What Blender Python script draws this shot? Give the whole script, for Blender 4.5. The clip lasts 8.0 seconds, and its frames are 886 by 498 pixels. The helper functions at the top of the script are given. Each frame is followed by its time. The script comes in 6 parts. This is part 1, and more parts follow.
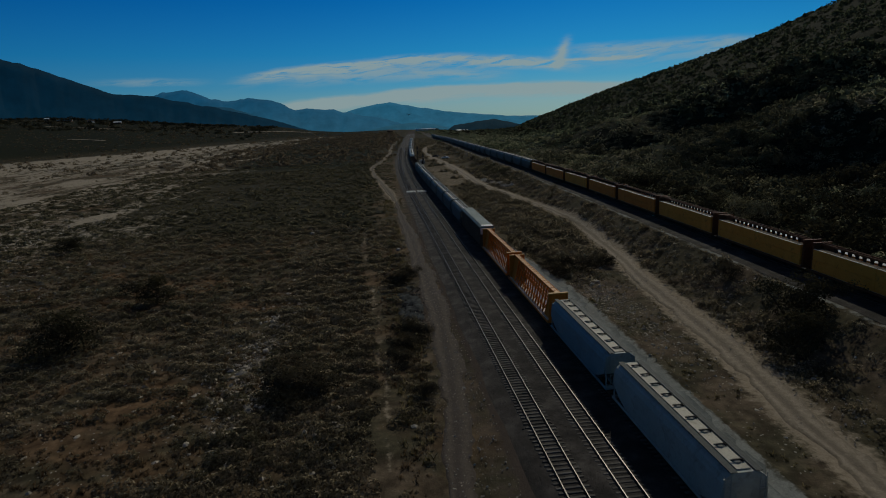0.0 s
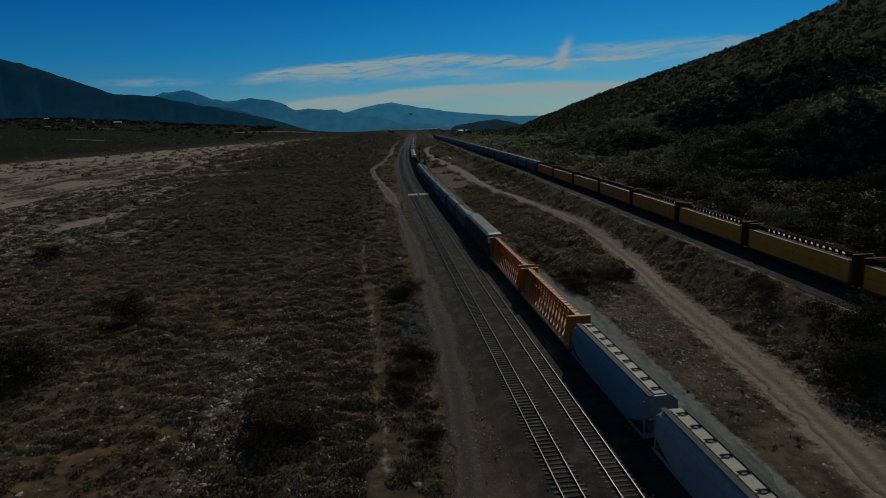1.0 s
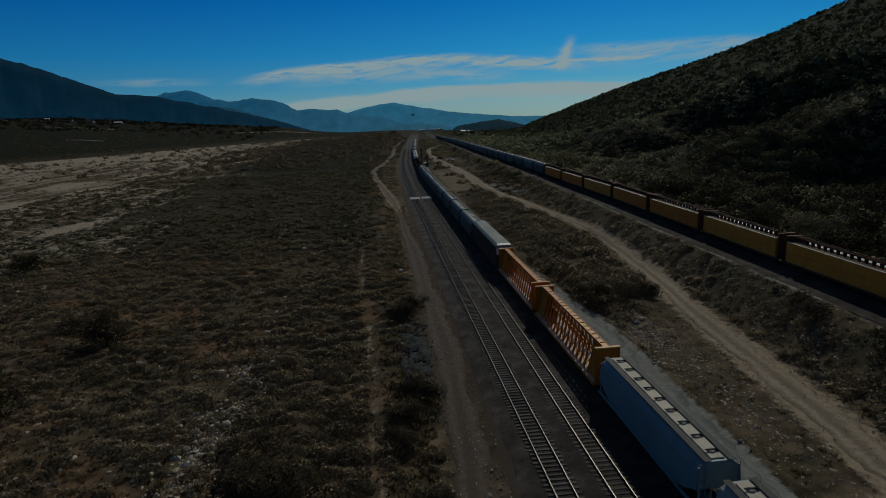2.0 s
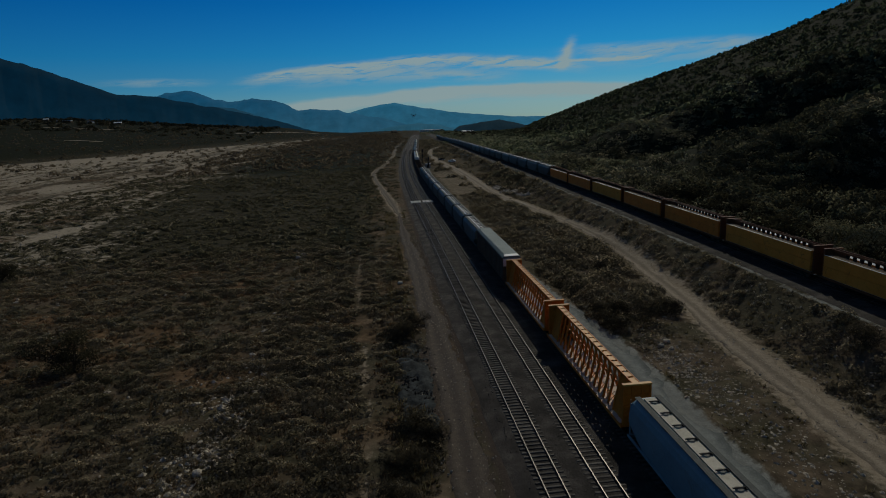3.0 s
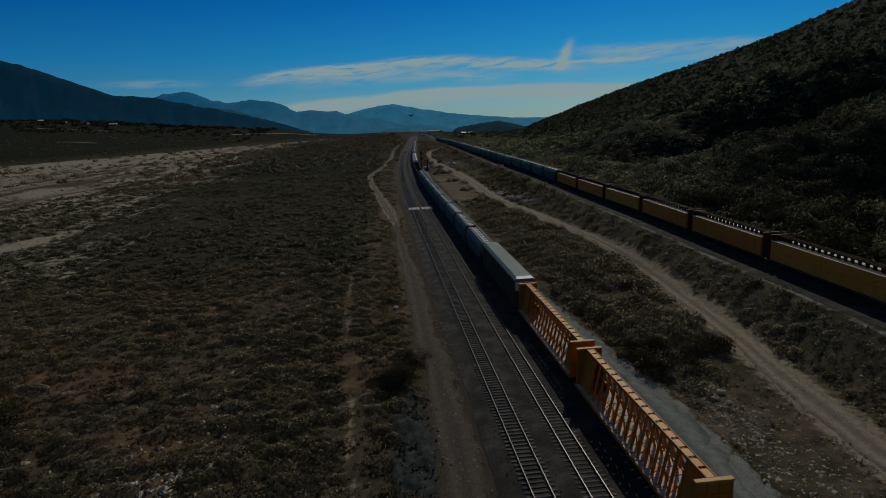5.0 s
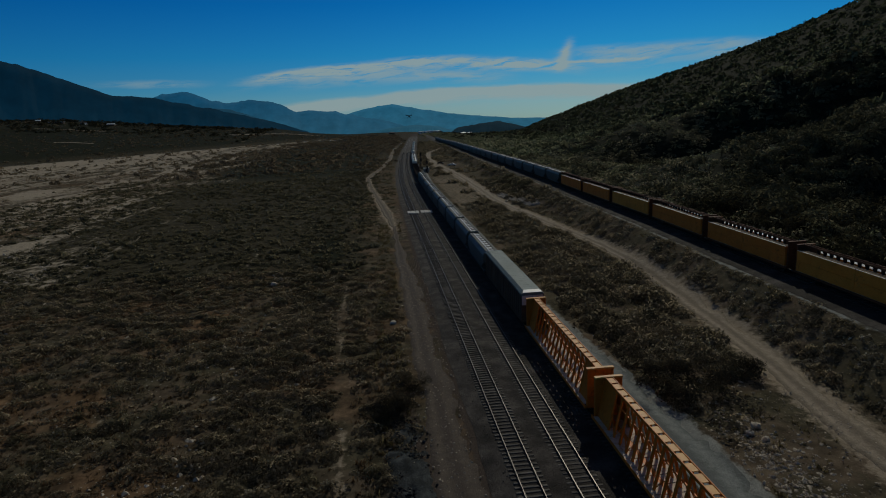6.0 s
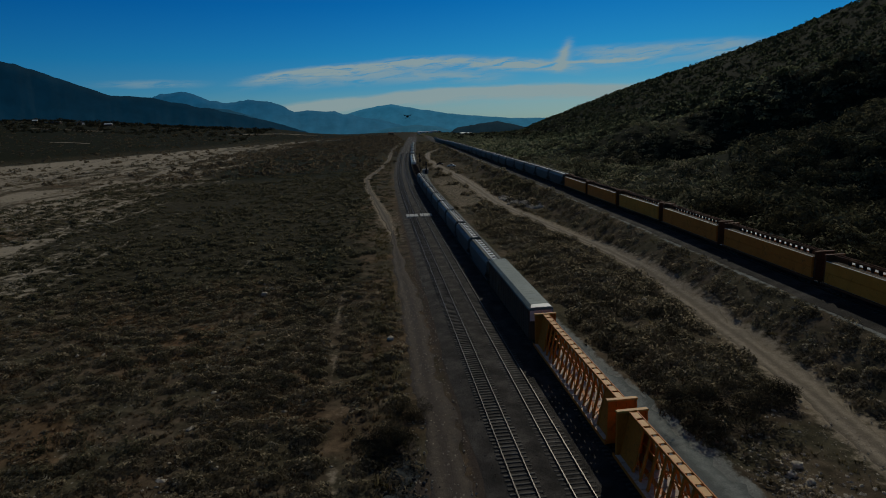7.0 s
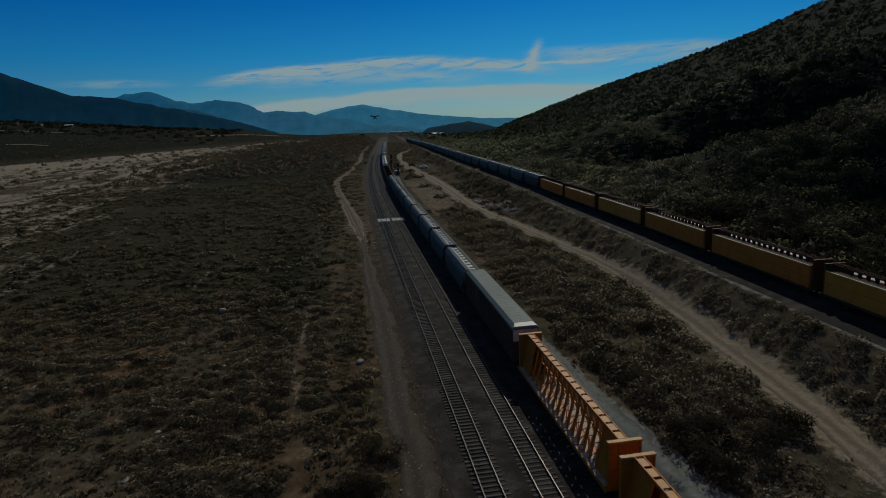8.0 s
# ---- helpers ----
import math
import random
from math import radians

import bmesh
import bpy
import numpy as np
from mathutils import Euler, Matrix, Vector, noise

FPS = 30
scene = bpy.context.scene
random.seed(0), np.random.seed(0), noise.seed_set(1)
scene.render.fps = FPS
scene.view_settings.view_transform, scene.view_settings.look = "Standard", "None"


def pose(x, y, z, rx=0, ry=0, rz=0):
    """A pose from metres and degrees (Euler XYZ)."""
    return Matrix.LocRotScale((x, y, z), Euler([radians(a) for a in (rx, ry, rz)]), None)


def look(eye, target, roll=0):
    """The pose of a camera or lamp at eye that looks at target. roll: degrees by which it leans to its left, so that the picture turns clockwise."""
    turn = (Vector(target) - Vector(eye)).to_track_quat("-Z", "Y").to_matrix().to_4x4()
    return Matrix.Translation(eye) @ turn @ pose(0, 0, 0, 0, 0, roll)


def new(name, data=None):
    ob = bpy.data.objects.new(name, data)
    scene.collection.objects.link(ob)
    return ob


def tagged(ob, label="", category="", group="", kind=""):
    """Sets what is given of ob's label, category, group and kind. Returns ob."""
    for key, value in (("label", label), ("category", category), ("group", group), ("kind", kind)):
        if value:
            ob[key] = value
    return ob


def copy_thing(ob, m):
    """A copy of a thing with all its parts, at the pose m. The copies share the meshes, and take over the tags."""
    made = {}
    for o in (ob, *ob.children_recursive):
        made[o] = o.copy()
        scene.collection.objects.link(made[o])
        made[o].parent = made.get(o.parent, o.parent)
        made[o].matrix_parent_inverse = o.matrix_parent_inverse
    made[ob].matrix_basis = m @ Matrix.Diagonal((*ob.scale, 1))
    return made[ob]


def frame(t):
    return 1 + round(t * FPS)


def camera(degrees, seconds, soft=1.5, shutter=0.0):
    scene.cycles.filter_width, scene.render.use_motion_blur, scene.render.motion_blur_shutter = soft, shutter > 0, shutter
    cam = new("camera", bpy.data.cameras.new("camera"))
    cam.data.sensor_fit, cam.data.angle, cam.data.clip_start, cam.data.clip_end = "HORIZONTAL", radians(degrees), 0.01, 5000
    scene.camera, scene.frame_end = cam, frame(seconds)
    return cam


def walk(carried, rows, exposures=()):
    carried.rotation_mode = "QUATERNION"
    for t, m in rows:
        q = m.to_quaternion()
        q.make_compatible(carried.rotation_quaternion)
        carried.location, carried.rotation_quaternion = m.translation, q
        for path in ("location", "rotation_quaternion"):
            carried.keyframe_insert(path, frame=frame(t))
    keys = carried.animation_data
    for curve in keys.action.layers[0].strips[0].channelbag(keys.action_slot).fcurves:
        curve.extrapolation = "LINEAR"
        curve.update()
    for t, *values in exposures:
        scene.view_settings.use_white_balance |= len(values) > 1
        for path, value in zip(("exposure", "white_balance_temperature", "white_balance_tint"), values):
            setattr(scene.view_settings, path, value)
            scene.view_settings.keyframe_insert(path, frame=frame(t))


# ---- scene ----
cam = camera(72.6, 8.0, 1.0, 0.3)
METRES, EYE, TILT, LEAN, TURN = 60.4, 27.8, 0.0, 0.0, -5.6
ROWS = [
    (0.0, 0.0, 0.0, 0.0, -0.53, -12.24, 2.44),
    (0.5, -0.0038, 0.0736, -0.0002, -0.48, -12.23, 2.43),
    (1.0, -0.0086, 0.1496, 0.0001, -0.39, -12.22, 2.41),
    (1.5, -0.0127, 0.2281, 0.0011, -0.29, -12.21, 2.4),
    (3.0, -0.0201, 0.4367, 0.0045, -0.11, -12.17, 2.41),
    (3.5, -0.0219, 0.4954, 0.0042, -0.14, -12.15, 2.42),
    (4.0, -0.0237, 0.5541, 0.0032, -0.17, -12.11, 2.41),
    (4.5, -0.0263, 0.6111, 0.0037, -0.21, -12.08, 2.41),
    (6.0, -0.031, 0.7777, 0.0057, -0.28, -12.05, 2.39),
    (6.5, -0.0329, 0.8272, 0.0063, -0.32, -12.04, 2.39),
    (7.0, -0.0352, 0.8813, 0.0066, -0.37, -12.04, 2.35),
    (7.5, -0.0348, 0.939, 0.0074, -2.23, -12.12, 2.46),
    (8.0, -0.0359, 0.9991, 0.0081, -3.02, -12.13, 2.45),
]
EXPOSURE = -1.6
walk(cam, [(t, pose(0, 0, EYE, TILT, LEAN, TURN) @ pose(METRES * x, METRES * y, METRES * z, 90 + pitch, roll, yaw)) for t, x, y, z, yaw, pitch, roll in ROWS], [(0.0, EXPOSURE), (8.0, EXPOSURE)])

# ---- sun and sky ----
SUN_AZ, SUN_EL = 24.0, 36.0          # degrees right of +y, degrees up
sun_data = bpy.data.lights.new("sun", "SUN")
sun_data.energy, sun_data.angle, sun_data.color = 4.3, radians(0.6), (1.0, 0.965, 0.8)
sun = new("sun", sun_data)
sun_way = Vector((math.sin(radians(SUN_AZ)) * math.cos(radians(SUN_EL)), math.cos(radians(SUN_AZ)) * math.cos(radians(SUN_EL)), math.sin(radians(SUN_EL))))
sun.matrix_world = look(sun_way * 500, (0, 0, 0))


class Graph:
    """A small helper to write node trees."""

    def __init__(self, tree):
        self.tree = tree

    def node(self, kind, inputs=None, **settings):
        n = self.tree.nodes.new(kind)
        for k, v in settings.items():
            setattr(n, k, v)
        for k, v in (inputs or {}).items():
            if hasattr(v, "is_output"):
                self.tree.links.new(v, n.inputs[k])
            else:
                n.inputs[k].default_value = v
        return n

    def math(self, op, a, b=0.0, c=0.0):
        return self.node("ShaderNodeMath", {0: a, 1: b, 2: c}, operation=op).outputs[0]

    def noise(self, vector, scale, detail=4.0, rough=0.55, distortion=0.0):
        return self.node("ShaderNodeTexNoise", {"Vector": vector, "Scale": scale, "Detail": detail, "Roughness": rough, "Distortion": distortion}).outputs[0]

    def ramp(self, value, stops):
        n = self.node("ShaderNodeValToRGB", {0: value})
        e = n.color_ramp.elements
        while len(e) < len(stops):
            e.new(0.5)
        for el, (p, c) in zip(e, stops):
            el.position = p
            el.color = (*c, 1) if isinstance(c, tuple) else (c, c, c, 1)
        return n.outputs[0]

    def step(self, value, lo, hi):
        return self.node("ShaderNodeMapRange", {0: value, 1: lo, 2: hi}, interpolation_type="SMOOTHSTEP").outputs[0]

    def mix(self, f, a, b, blend="MIX"):
        n = self.node("ShaderNodeMix", data_type="RGBA", blend_type=blend)
        for i, v in ((0, f), (6, a), (7, b)):
            if hasattr(v, "is_output"):
                self.tree.links.new(v, n.inputs[i])
            else:
                n.inputs[i].default_value = (*v, 1) if isinstance(v, tuple) else v
        return n.outputs[2]


world = bpy.data.worlds.new("sky")
scene.world = world
world.use_nodes = True
world.node_tree.nodes.clear()
g = Graph(world.node_tree)
SKY = 0.1
nishita = g.node("ShaderNodeTexSky", sky_type="NISHITA", sun_disc=False, sun_elevation=radians(SUN_EL), sun_rotation=radians(SUN_AZ), altitude=500.0, air_density=1.0, dust_density=0.6, ozone_density=3.0)
way = g.node("ShaderNodeTexCoord").outputs["Generated"]
xyz = g.node("ShaderNodeSeparateXYZ", {0: way}).outputs
az = g.math("MULTIPLY", g.math("ARCTAN2", xyz[0], xyz[1]), 57.2958)
el = g.math("MULTIPLY", g.math("ARCSINE", xyz[2]), 57.2958)
tint = g.ramp(g.math("MULTIPLY_ADD", el, 1 / 40.0, 0.1), [(0.07, (0.4, 0.68, 0.96)), (0.14, (0.3, 0.66, 0.98)), (0.18, (0.15, 0.59, 1.0)), (0.25, (0.05, 0.54, 1.0)), (0.36, (0.012, 0.42, 0.93)), (0.5, (0.17, 0.3, 0.5)), (0.66, (0.54, 0.58, 0.64)), (1.0, (0.56, 0.59, 0.63))])
blue = g.mix(1.0, g.mix(1.0, nishita.outputs[0], tint, "MULTIPLY"), (1.36, 1.36, 1.36), "MULTIPLY")
# thin cirrus: a long feathered arc, a broad cream band low down, wisps on its right, a short twisted trail
warp = g.noise(g.node("ShaderNodeCombineXYZ", {0: g.math("MULTIPLY", az, 0.16), 1: g.math("MULTIPLY", el, 0.6), 2: 3.0}).outputs[0], 1.0, 4.0, 0.6)
lean = g.math("MULTIPLY_ADD", g.math("SUBTRACT", warp, 0.5), 1.1, g.math("MULTIPLY_ADD", az, -0.05, el))
flat = g.node("ShaderNodeCombineXYZ", {0: g.math("MULTIPLY", az, 0.11), 1: g.math("MULTIPLY", lean, 0.95), 2: 0.0}).outputs[0]
fine = g.noise(flat, 2.4, 8.0, 0.66, 0.5)
broad = g.noise(flat, 0.8, 4.0, 0.55, 0.4)


def streak(azimuths, top, bend, vertex, above, below, gain):
    """A band whose upper edge is an arc, sharper above than below."""
    u = g.math("SUBTRACT", az, vertex)
    off = g.math("SUBTRACT", g.math("MULTIPLY_ADD", g.math("SUBTRACT", warp, 0.5), 0.8, el), g.math("MULTIPLY_ADD", g.math("MULTIPLY", u, u), bend, top))
    shape = g.math("MULTIPLY", g.math("SUBTRACT", 1.0, g.step(off, -above, above)), g.step(off, -below, -above))
    ends = g.math("MULTIPLY", g.step(az, azimuths[0], azimuths[0] + 7), g.math("SUBTRACT", 1.0, g.step(az, azimuths[1] - 6, azimuths[1])))
    return g.math("MULTIPLY", g.math("MULTIPLY", shape, ends), gain)


rags = g.math("MULTIPLY", g.step(fine, 0.3, 0.56), g.math("MULTIPLY_ADD", g.step(broad, 0.3, 0.55), 0.7, 0.3))
arc = g.math("ADD", streak((-14, 20), 5.55, -0.0055, 4.0, 0.3, 1.2, 1.5), g.math("ADD", streak((-10, 14), 4.7, -0.004, 2.0, 0.4, 1.6, 0.8), streak((15, 36), 5.75, -0.0035, 22.0, 0.35, 2.5, 0.75)))
arc = g.math("ADD", arc, g.math("ADD", streak((-25, -13), 4.1, 0.0, -18.0, 0.25, 0.6, 0.6), streak((12, 27), 4.75, -0.004, 18.0, 0.1, 0.32, 1.1)))
band_low = g.math("ADD", streak((-14, 40), 2.75, -0.0028, 10.0, 0.35, 1.35, 2.0), streak((-12, 40), 1.7, 0.0, 10.0, 0.5, 2.0, 0.35))
veil = g.math("ADD", g.math("MULTIPLY", arc, rags), g.math("MULTIPLY", band_low, g.math("MULTIPLY_ADD", g.step(fine, 0.3, 0.6), 0.4, 0.6)))
trail_off = g.math("DIVIDE", g.math("SUBTRACT", g.math("MULTIPLY_ADD", el, -0.38, g.math("MULTIPLY_ADD", g.math("SUBTRACT", fine, 0.5), 1.4, az)), 15.0), g.math("MULTIPLY_ADD", el, -0.07, 0.82))
trail = g.math("MULTIPLY", g.math("POWER", 2.718, g.math("MULTIPLY", g.math("MULTIPLY", trail_off, trail_off), -1.0)), g.math("MULTIPLY", g.step(el, 3.5, 4.3), g.math("SUBTRACT", 1.0, g.step(el, 5.4, 7.0))))
cloud = g.math("MINIMUM", g.math("ADD", veil, g.math("MULTIPLY", trail, 1.0)), 1.0)
CLOUD = (7.4, 9.7, 9.9)
with_cloud = g.mix(g.math("MULTIPLY", cloud, 0.9), blue, CLOUD)
back = g.node("ShaderNodeBackground", {0: with_cloud, 1: SKY})
g.tree.links.new(back.outputs[0], g.node("ShaderNodeOutputWorld").inputs[0])


# ---- materials ----
def material(name, colours, rough=0.8, metal=0.0, scale=1.0, grain=20.0, bump=0.3, spread=0.5, random_tint=0.0, island=0.0, dirt=None, dirt_amount=0.0, gloss=0.15):
    """A surface of two or three colours, mottled at two scales, with fine relief; optional stains and a random tint per object or piece."""
    m = bpy.data.materials.new(name)
    m.use_nodes = True
    m.node_tree.nodes.clear()
    k = Graph(m.node_tree)
    pos = k.node("ShaderNodeNewGeometry")
    p = k.node("ShaderNodeTexCoord").outputs["Object"] if scale > 0 else pos.outputs["Position"]
    scale = abs(scale)
    big = k.noise(p, scale, 5.0, 0.6)
    small = k.noise(p, scale * grain, 4.0, 0.65)
    f = k.step(k.math("ADD", k.math("MULTIPLY", big, 0.6), k.math("MULTIPLY", small, 0.4)), 0.5 - spread / 2, 0.5 + spread / 2)
    n = len(colours)
    col = k.ramp(f, [(i / max(n - 1, 1), c) for i, c in enumerate(colours)])
    if dirt:
        stain = k.step(k.noise(p, scale * 2.3, 6.0, 0.7, 0.8), 0.62 - dirt_amount * 0.3, 0.75)
        col = k.mix(k.math("MULTIPLY", stain, min(1.0, 0.4 + dirt_amount)), col, dirt)
    if random_tint or island:
        r = k.node("ShaderNodeObjectInfo").outputs["Random"] if random_tint else pos.outputs["Random Per Island"]
        amount = random_tint or island
        col = k.mix(1.0, col, k.ramp(r, [(0.0, 1.0 - amount), (1.0, 1.0)]), "MULTIPLY")
    b = k.node("ShaderNodeBump", {"Strength": bump, "Distance": 0.05, "Height": small})
    s = k.node("ShaderNodeBsdfPrincipled", {"Base Color": col, "Roughness": k.math("MULTIPLY_ADD", small, 0.2, rough - 0.1), "Metallic": metal, "Specular IOR Level": gloss, "Normal": b.outputs[0]})
    k.tree.links.new(s.outputs[0], k.node("ShaderNodeOutputMaterial").inputs[0])
    return m


# Glow colour that stands in for haze at the foot of the ridges.
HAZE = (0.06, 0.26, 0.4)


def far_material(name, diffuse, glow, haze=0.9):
    """Distant ridges; the haze of miles of air is painted as glow, strongest low down."""
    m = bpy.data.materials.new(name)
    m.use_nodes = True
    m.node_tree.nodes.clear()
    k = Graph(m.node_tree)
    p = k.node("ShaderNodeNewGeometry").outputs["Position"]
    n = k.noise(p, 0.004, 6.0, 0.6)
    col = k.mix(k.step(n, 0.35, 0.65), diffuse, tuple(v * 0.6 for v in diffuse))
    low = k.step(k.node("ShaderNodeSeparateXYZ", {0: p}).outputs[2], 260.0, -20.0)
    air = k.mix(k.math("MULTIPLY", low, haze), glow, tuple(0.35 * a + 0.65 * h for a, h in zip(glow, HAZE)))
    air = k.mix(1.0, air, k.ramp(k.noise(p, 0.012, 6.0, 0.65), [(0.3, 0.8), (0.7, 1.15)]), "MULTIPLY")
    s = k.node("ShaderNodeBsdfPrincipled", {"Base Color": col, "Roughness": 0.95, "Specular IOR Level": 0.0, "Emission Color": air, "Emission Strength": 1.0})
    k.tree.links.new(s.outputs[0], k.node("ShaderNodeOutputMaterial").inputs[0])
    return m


def leaf_material(name, colours, scale, glow=0.35, island=0.5):
    """Leaves and twigs: mottled colour, part of the light passing through."""
    m = bpy.data.materials.new(name)
    m.use_nodes = True
    m.node_tree.nodes.clear()
    k = Graph(m.node_tree)
    geo = k.node("ShaderNodeNewGeometry")
    f = k.math("ADD", k.math("MULTIPLY", k.noise(geo.outputs["Position"], scale, 4.0, 0.6), 0.7), k.math("MULTIPLY", geo.outputs["Random Per Island"], 0.3))
    col = k.ramp(k.step(f, 0.32, 0.68), [(i / (len(colours) - 1), c) for i, c in enumerate(colours)])
    col = k.mix(1.0, col, k.ramp(geo.outputs["Random Per Island"], [(0.0, 1.0 - island), (1.0, 1.0)]), "MULTIPLY")
    d = k.node("ShaderNodeBsdfDiffuse", {0: col, 1: 0.8})
    t = k.node("ShaderNodeBsdfTranslucent", {0: col})
    s = k.node("ShaderNodeMixShader", {0: glow, 1: d.outputs[0], 2: t.outputs[0]})
    k.tree.links.new(s.outputs[0], k.node("ShaderNodeOutputMaterial").inputs[0])
    return m


def ground_material():
    """Scrub land: soil, dry grass and stones, with bare road, pale wash gravel, ballast and grey gravel where the sheet is marked."""
    m = bpy.data.materials.new("ground")
    m.use_nodes = True
    m.node_tree.nodes.clear()
    k = Graph(m.node_tree)
    p = k.node("ShaderNodeNewGeometry").outputs["Position"]
    mark = k.node("ShaderNodeSeparateColor", {0: k.node("ShaderNodeAttribute", attribute_name="marks").outputs["Color"]}).outputs
    mark2 = k.node("ShaderNodeSeparateColor", {0: k.node("ShaderNodeAttribute", attribute_name="more").outputs["Color"]}).outputs
    n_wide = k.noise(p, 0.018, 4.0, 0.6)
    n_mid = k.noise(p, 0.13, 5.0, 0.62)
    n_small = k.noise(p, 0.9, 5.0, 0.68)
    n_fine = k.noise(p, 7.0, 3.0, 0.7)
    soil = k.ramp(k.math("MULTIPLY_ADD", n_small, 0.6, k.math("MULTIPLY", n_fine, 0.4)), [(0.3, (0.058, 0.043, 0.03)), (0.5, (0.106, 0.08, 0.054)), (0.7, (0.165, 0.128, 0.088))])
    scrub = k.ramp(k.math("MULTIPLY_ADD", n_small, 0.7, k.math("MULTIPLY", n_fine, 0.3)), [(0.32, (0.034, 0.031, 0.02)), (0.52, (0.068, 0.059, 0.037)), (0.72, (0.112, 0.092, 0.057))])
    rust = k.ramp(n_small, [(0.35, (0.085, 0.05, 0.027)), (0.65, (0.185, 0.113, 0.062))])
    col = k.mix(k.step(n_mid, 0.4, 0.58), soil, scrub)
    col = k.mix(k.math("MULTIPLY", k.step(k.noise(p, 0.06, 4.0, 0.6), 0.46, 0.62), k.math("MULTIPLY", k.step(k.node("ShaderNodeSeparateXYZ", {0: p}).outputs[0], 16.0, 6.0), k.math("MULTIPLY_ADD", mark2[0], 0.5, 0.35))), col, rust)
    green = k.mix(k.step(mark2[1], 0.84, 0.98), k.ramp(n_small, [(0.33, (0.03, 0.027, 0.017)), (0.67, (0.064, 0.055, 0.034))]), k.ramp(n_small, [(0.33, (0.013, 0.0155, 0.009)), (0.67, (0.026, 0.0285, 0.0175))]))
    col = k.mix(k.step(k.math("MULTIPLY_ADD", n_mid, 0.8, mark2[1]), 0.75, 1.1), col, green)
    clump = k.noise(p, 0.42, 3.0, 0.55, 0.4)
    col = k.mix(1.0, col, k.ramp(clump, [(0.34, 0.6), (0.5, 0.98), (0.66, 1.36)]), "MULTIPLY")
    stones = k.node("ShaderNodeTexVoronoi", {"Vector": p, "Scale": 1.6, "Randomness": 1.0})
    pebble = k.math("MULTIPLY", k.math("LESS_THAN", stones.outputs["Distance"], k.math("MULTIPLY_ADD", n_mid, 0.5, -0.12)), 0.8)
    stone_col = k.ramp(n_fine, [(0.3, (0.2, 0.18, 0.155)), (0.7, (0.42, 0.39, 0.34))])
    # marks, with ragged edges
    def edge(v, noise_a, lo=0.32, hi=0.55):
        return k.step(k.math("MULTIPLY_ADD", k.math("SUBTRACT", noise_a, 0.5), 0.75, v), lo, hi)
    dust = k.ramp(k.math("MULTIPLY_ADD", n_small, 0.5, k.math("MULTIPLY", n_fine, 0.5)), [(0.3, (0.19, 0.15, 0.105)), (0.5, (0.29, 0.235, 0.17)), (0.72, (0.4, 0.335, 0.25))])
    wash = k.ramp(k.math("MULTIPLY_ADD", n_small, 0.5, k.math("MULTIPLY", n_fine, 0.5)), [(0.3, (0.2, 0.166, 0.122)), (0.5, (0.31, 0.262, 0.196)), (0.7, (0.45, 0.385, 0.295))])
    bed = k.ramp(k.math("MULTIPLY_ADD", n_small, 0.3, k.math("MULTIPLY", n_fine, 0.7)), [(0.3, (0.038, 0.029, 0.024)), (0.5, (0.064, 0.05, 0.041)), (0.72, (0.096, 0.077, 0.064))])
    grey = k.ramp(k.math("MULTIPLY_ADD", n_small, 0.4, k.math("MULTIPLY", n_fine, 0.6)), [(0.3, (0.13, 0.135, 0.125)), (0.5, (0.22, 0.225, 0.205)), (0.72, (0.34, 0.34, 0.31))])
    col = k.mix(k.math("MULTIPLY", pebble, mark2[0]), col, stone_col)
    flow = k.node("ShaderNodeMapping", {"Vector": p, "Rotation": (0, 0, radians(25)), "Scale": (0.055, 0.014, 0.05)}).outputs[0]
    braids = k.math("ADD", k.math("MULTIPLY", k.noise(flow, 1.0, 6.0, 0.68, 0.8), 0.65), k.math("MULTIPLY", k.noise(p, 0.4, 5.0, 0.7), 0.35))
    col = k.mix(k.step(k.math("MULTIPLY_ADD", k.math("SUBTRACT", braids, 0.5), 3.2, mark[1]), 0.34, 0.62), col, wash)
    col = k.mix(edge(mark[2], n_small), col, bed)
    col = k.mix(k.math("MULTIPLY", edge(mark[0], n_small), 0.9), col, dust)
    col = k.mix(edge(mark2[2], n_small), col, grey)
    h = k.math("ADD", k.math("MULTIPLY", n_small, 0.6), k.math("MULTIPLY", n_fine, 0.4))
    b = k.node("ShaderNodeBump", {"Strength": 0.55, "Distance": 0.25, "Height": h})
    s = k.node("ShaderNodeBsdfPrincipled", {"Base Color": col, "Roughness": 0.95, "Specular IOR Level": 0.02, "Normal": b.outputs[0]})
    k.tree.links.new(s.outputs[0], k.node("ShaderNodeOutputMaterial").inputs[0])
    return m


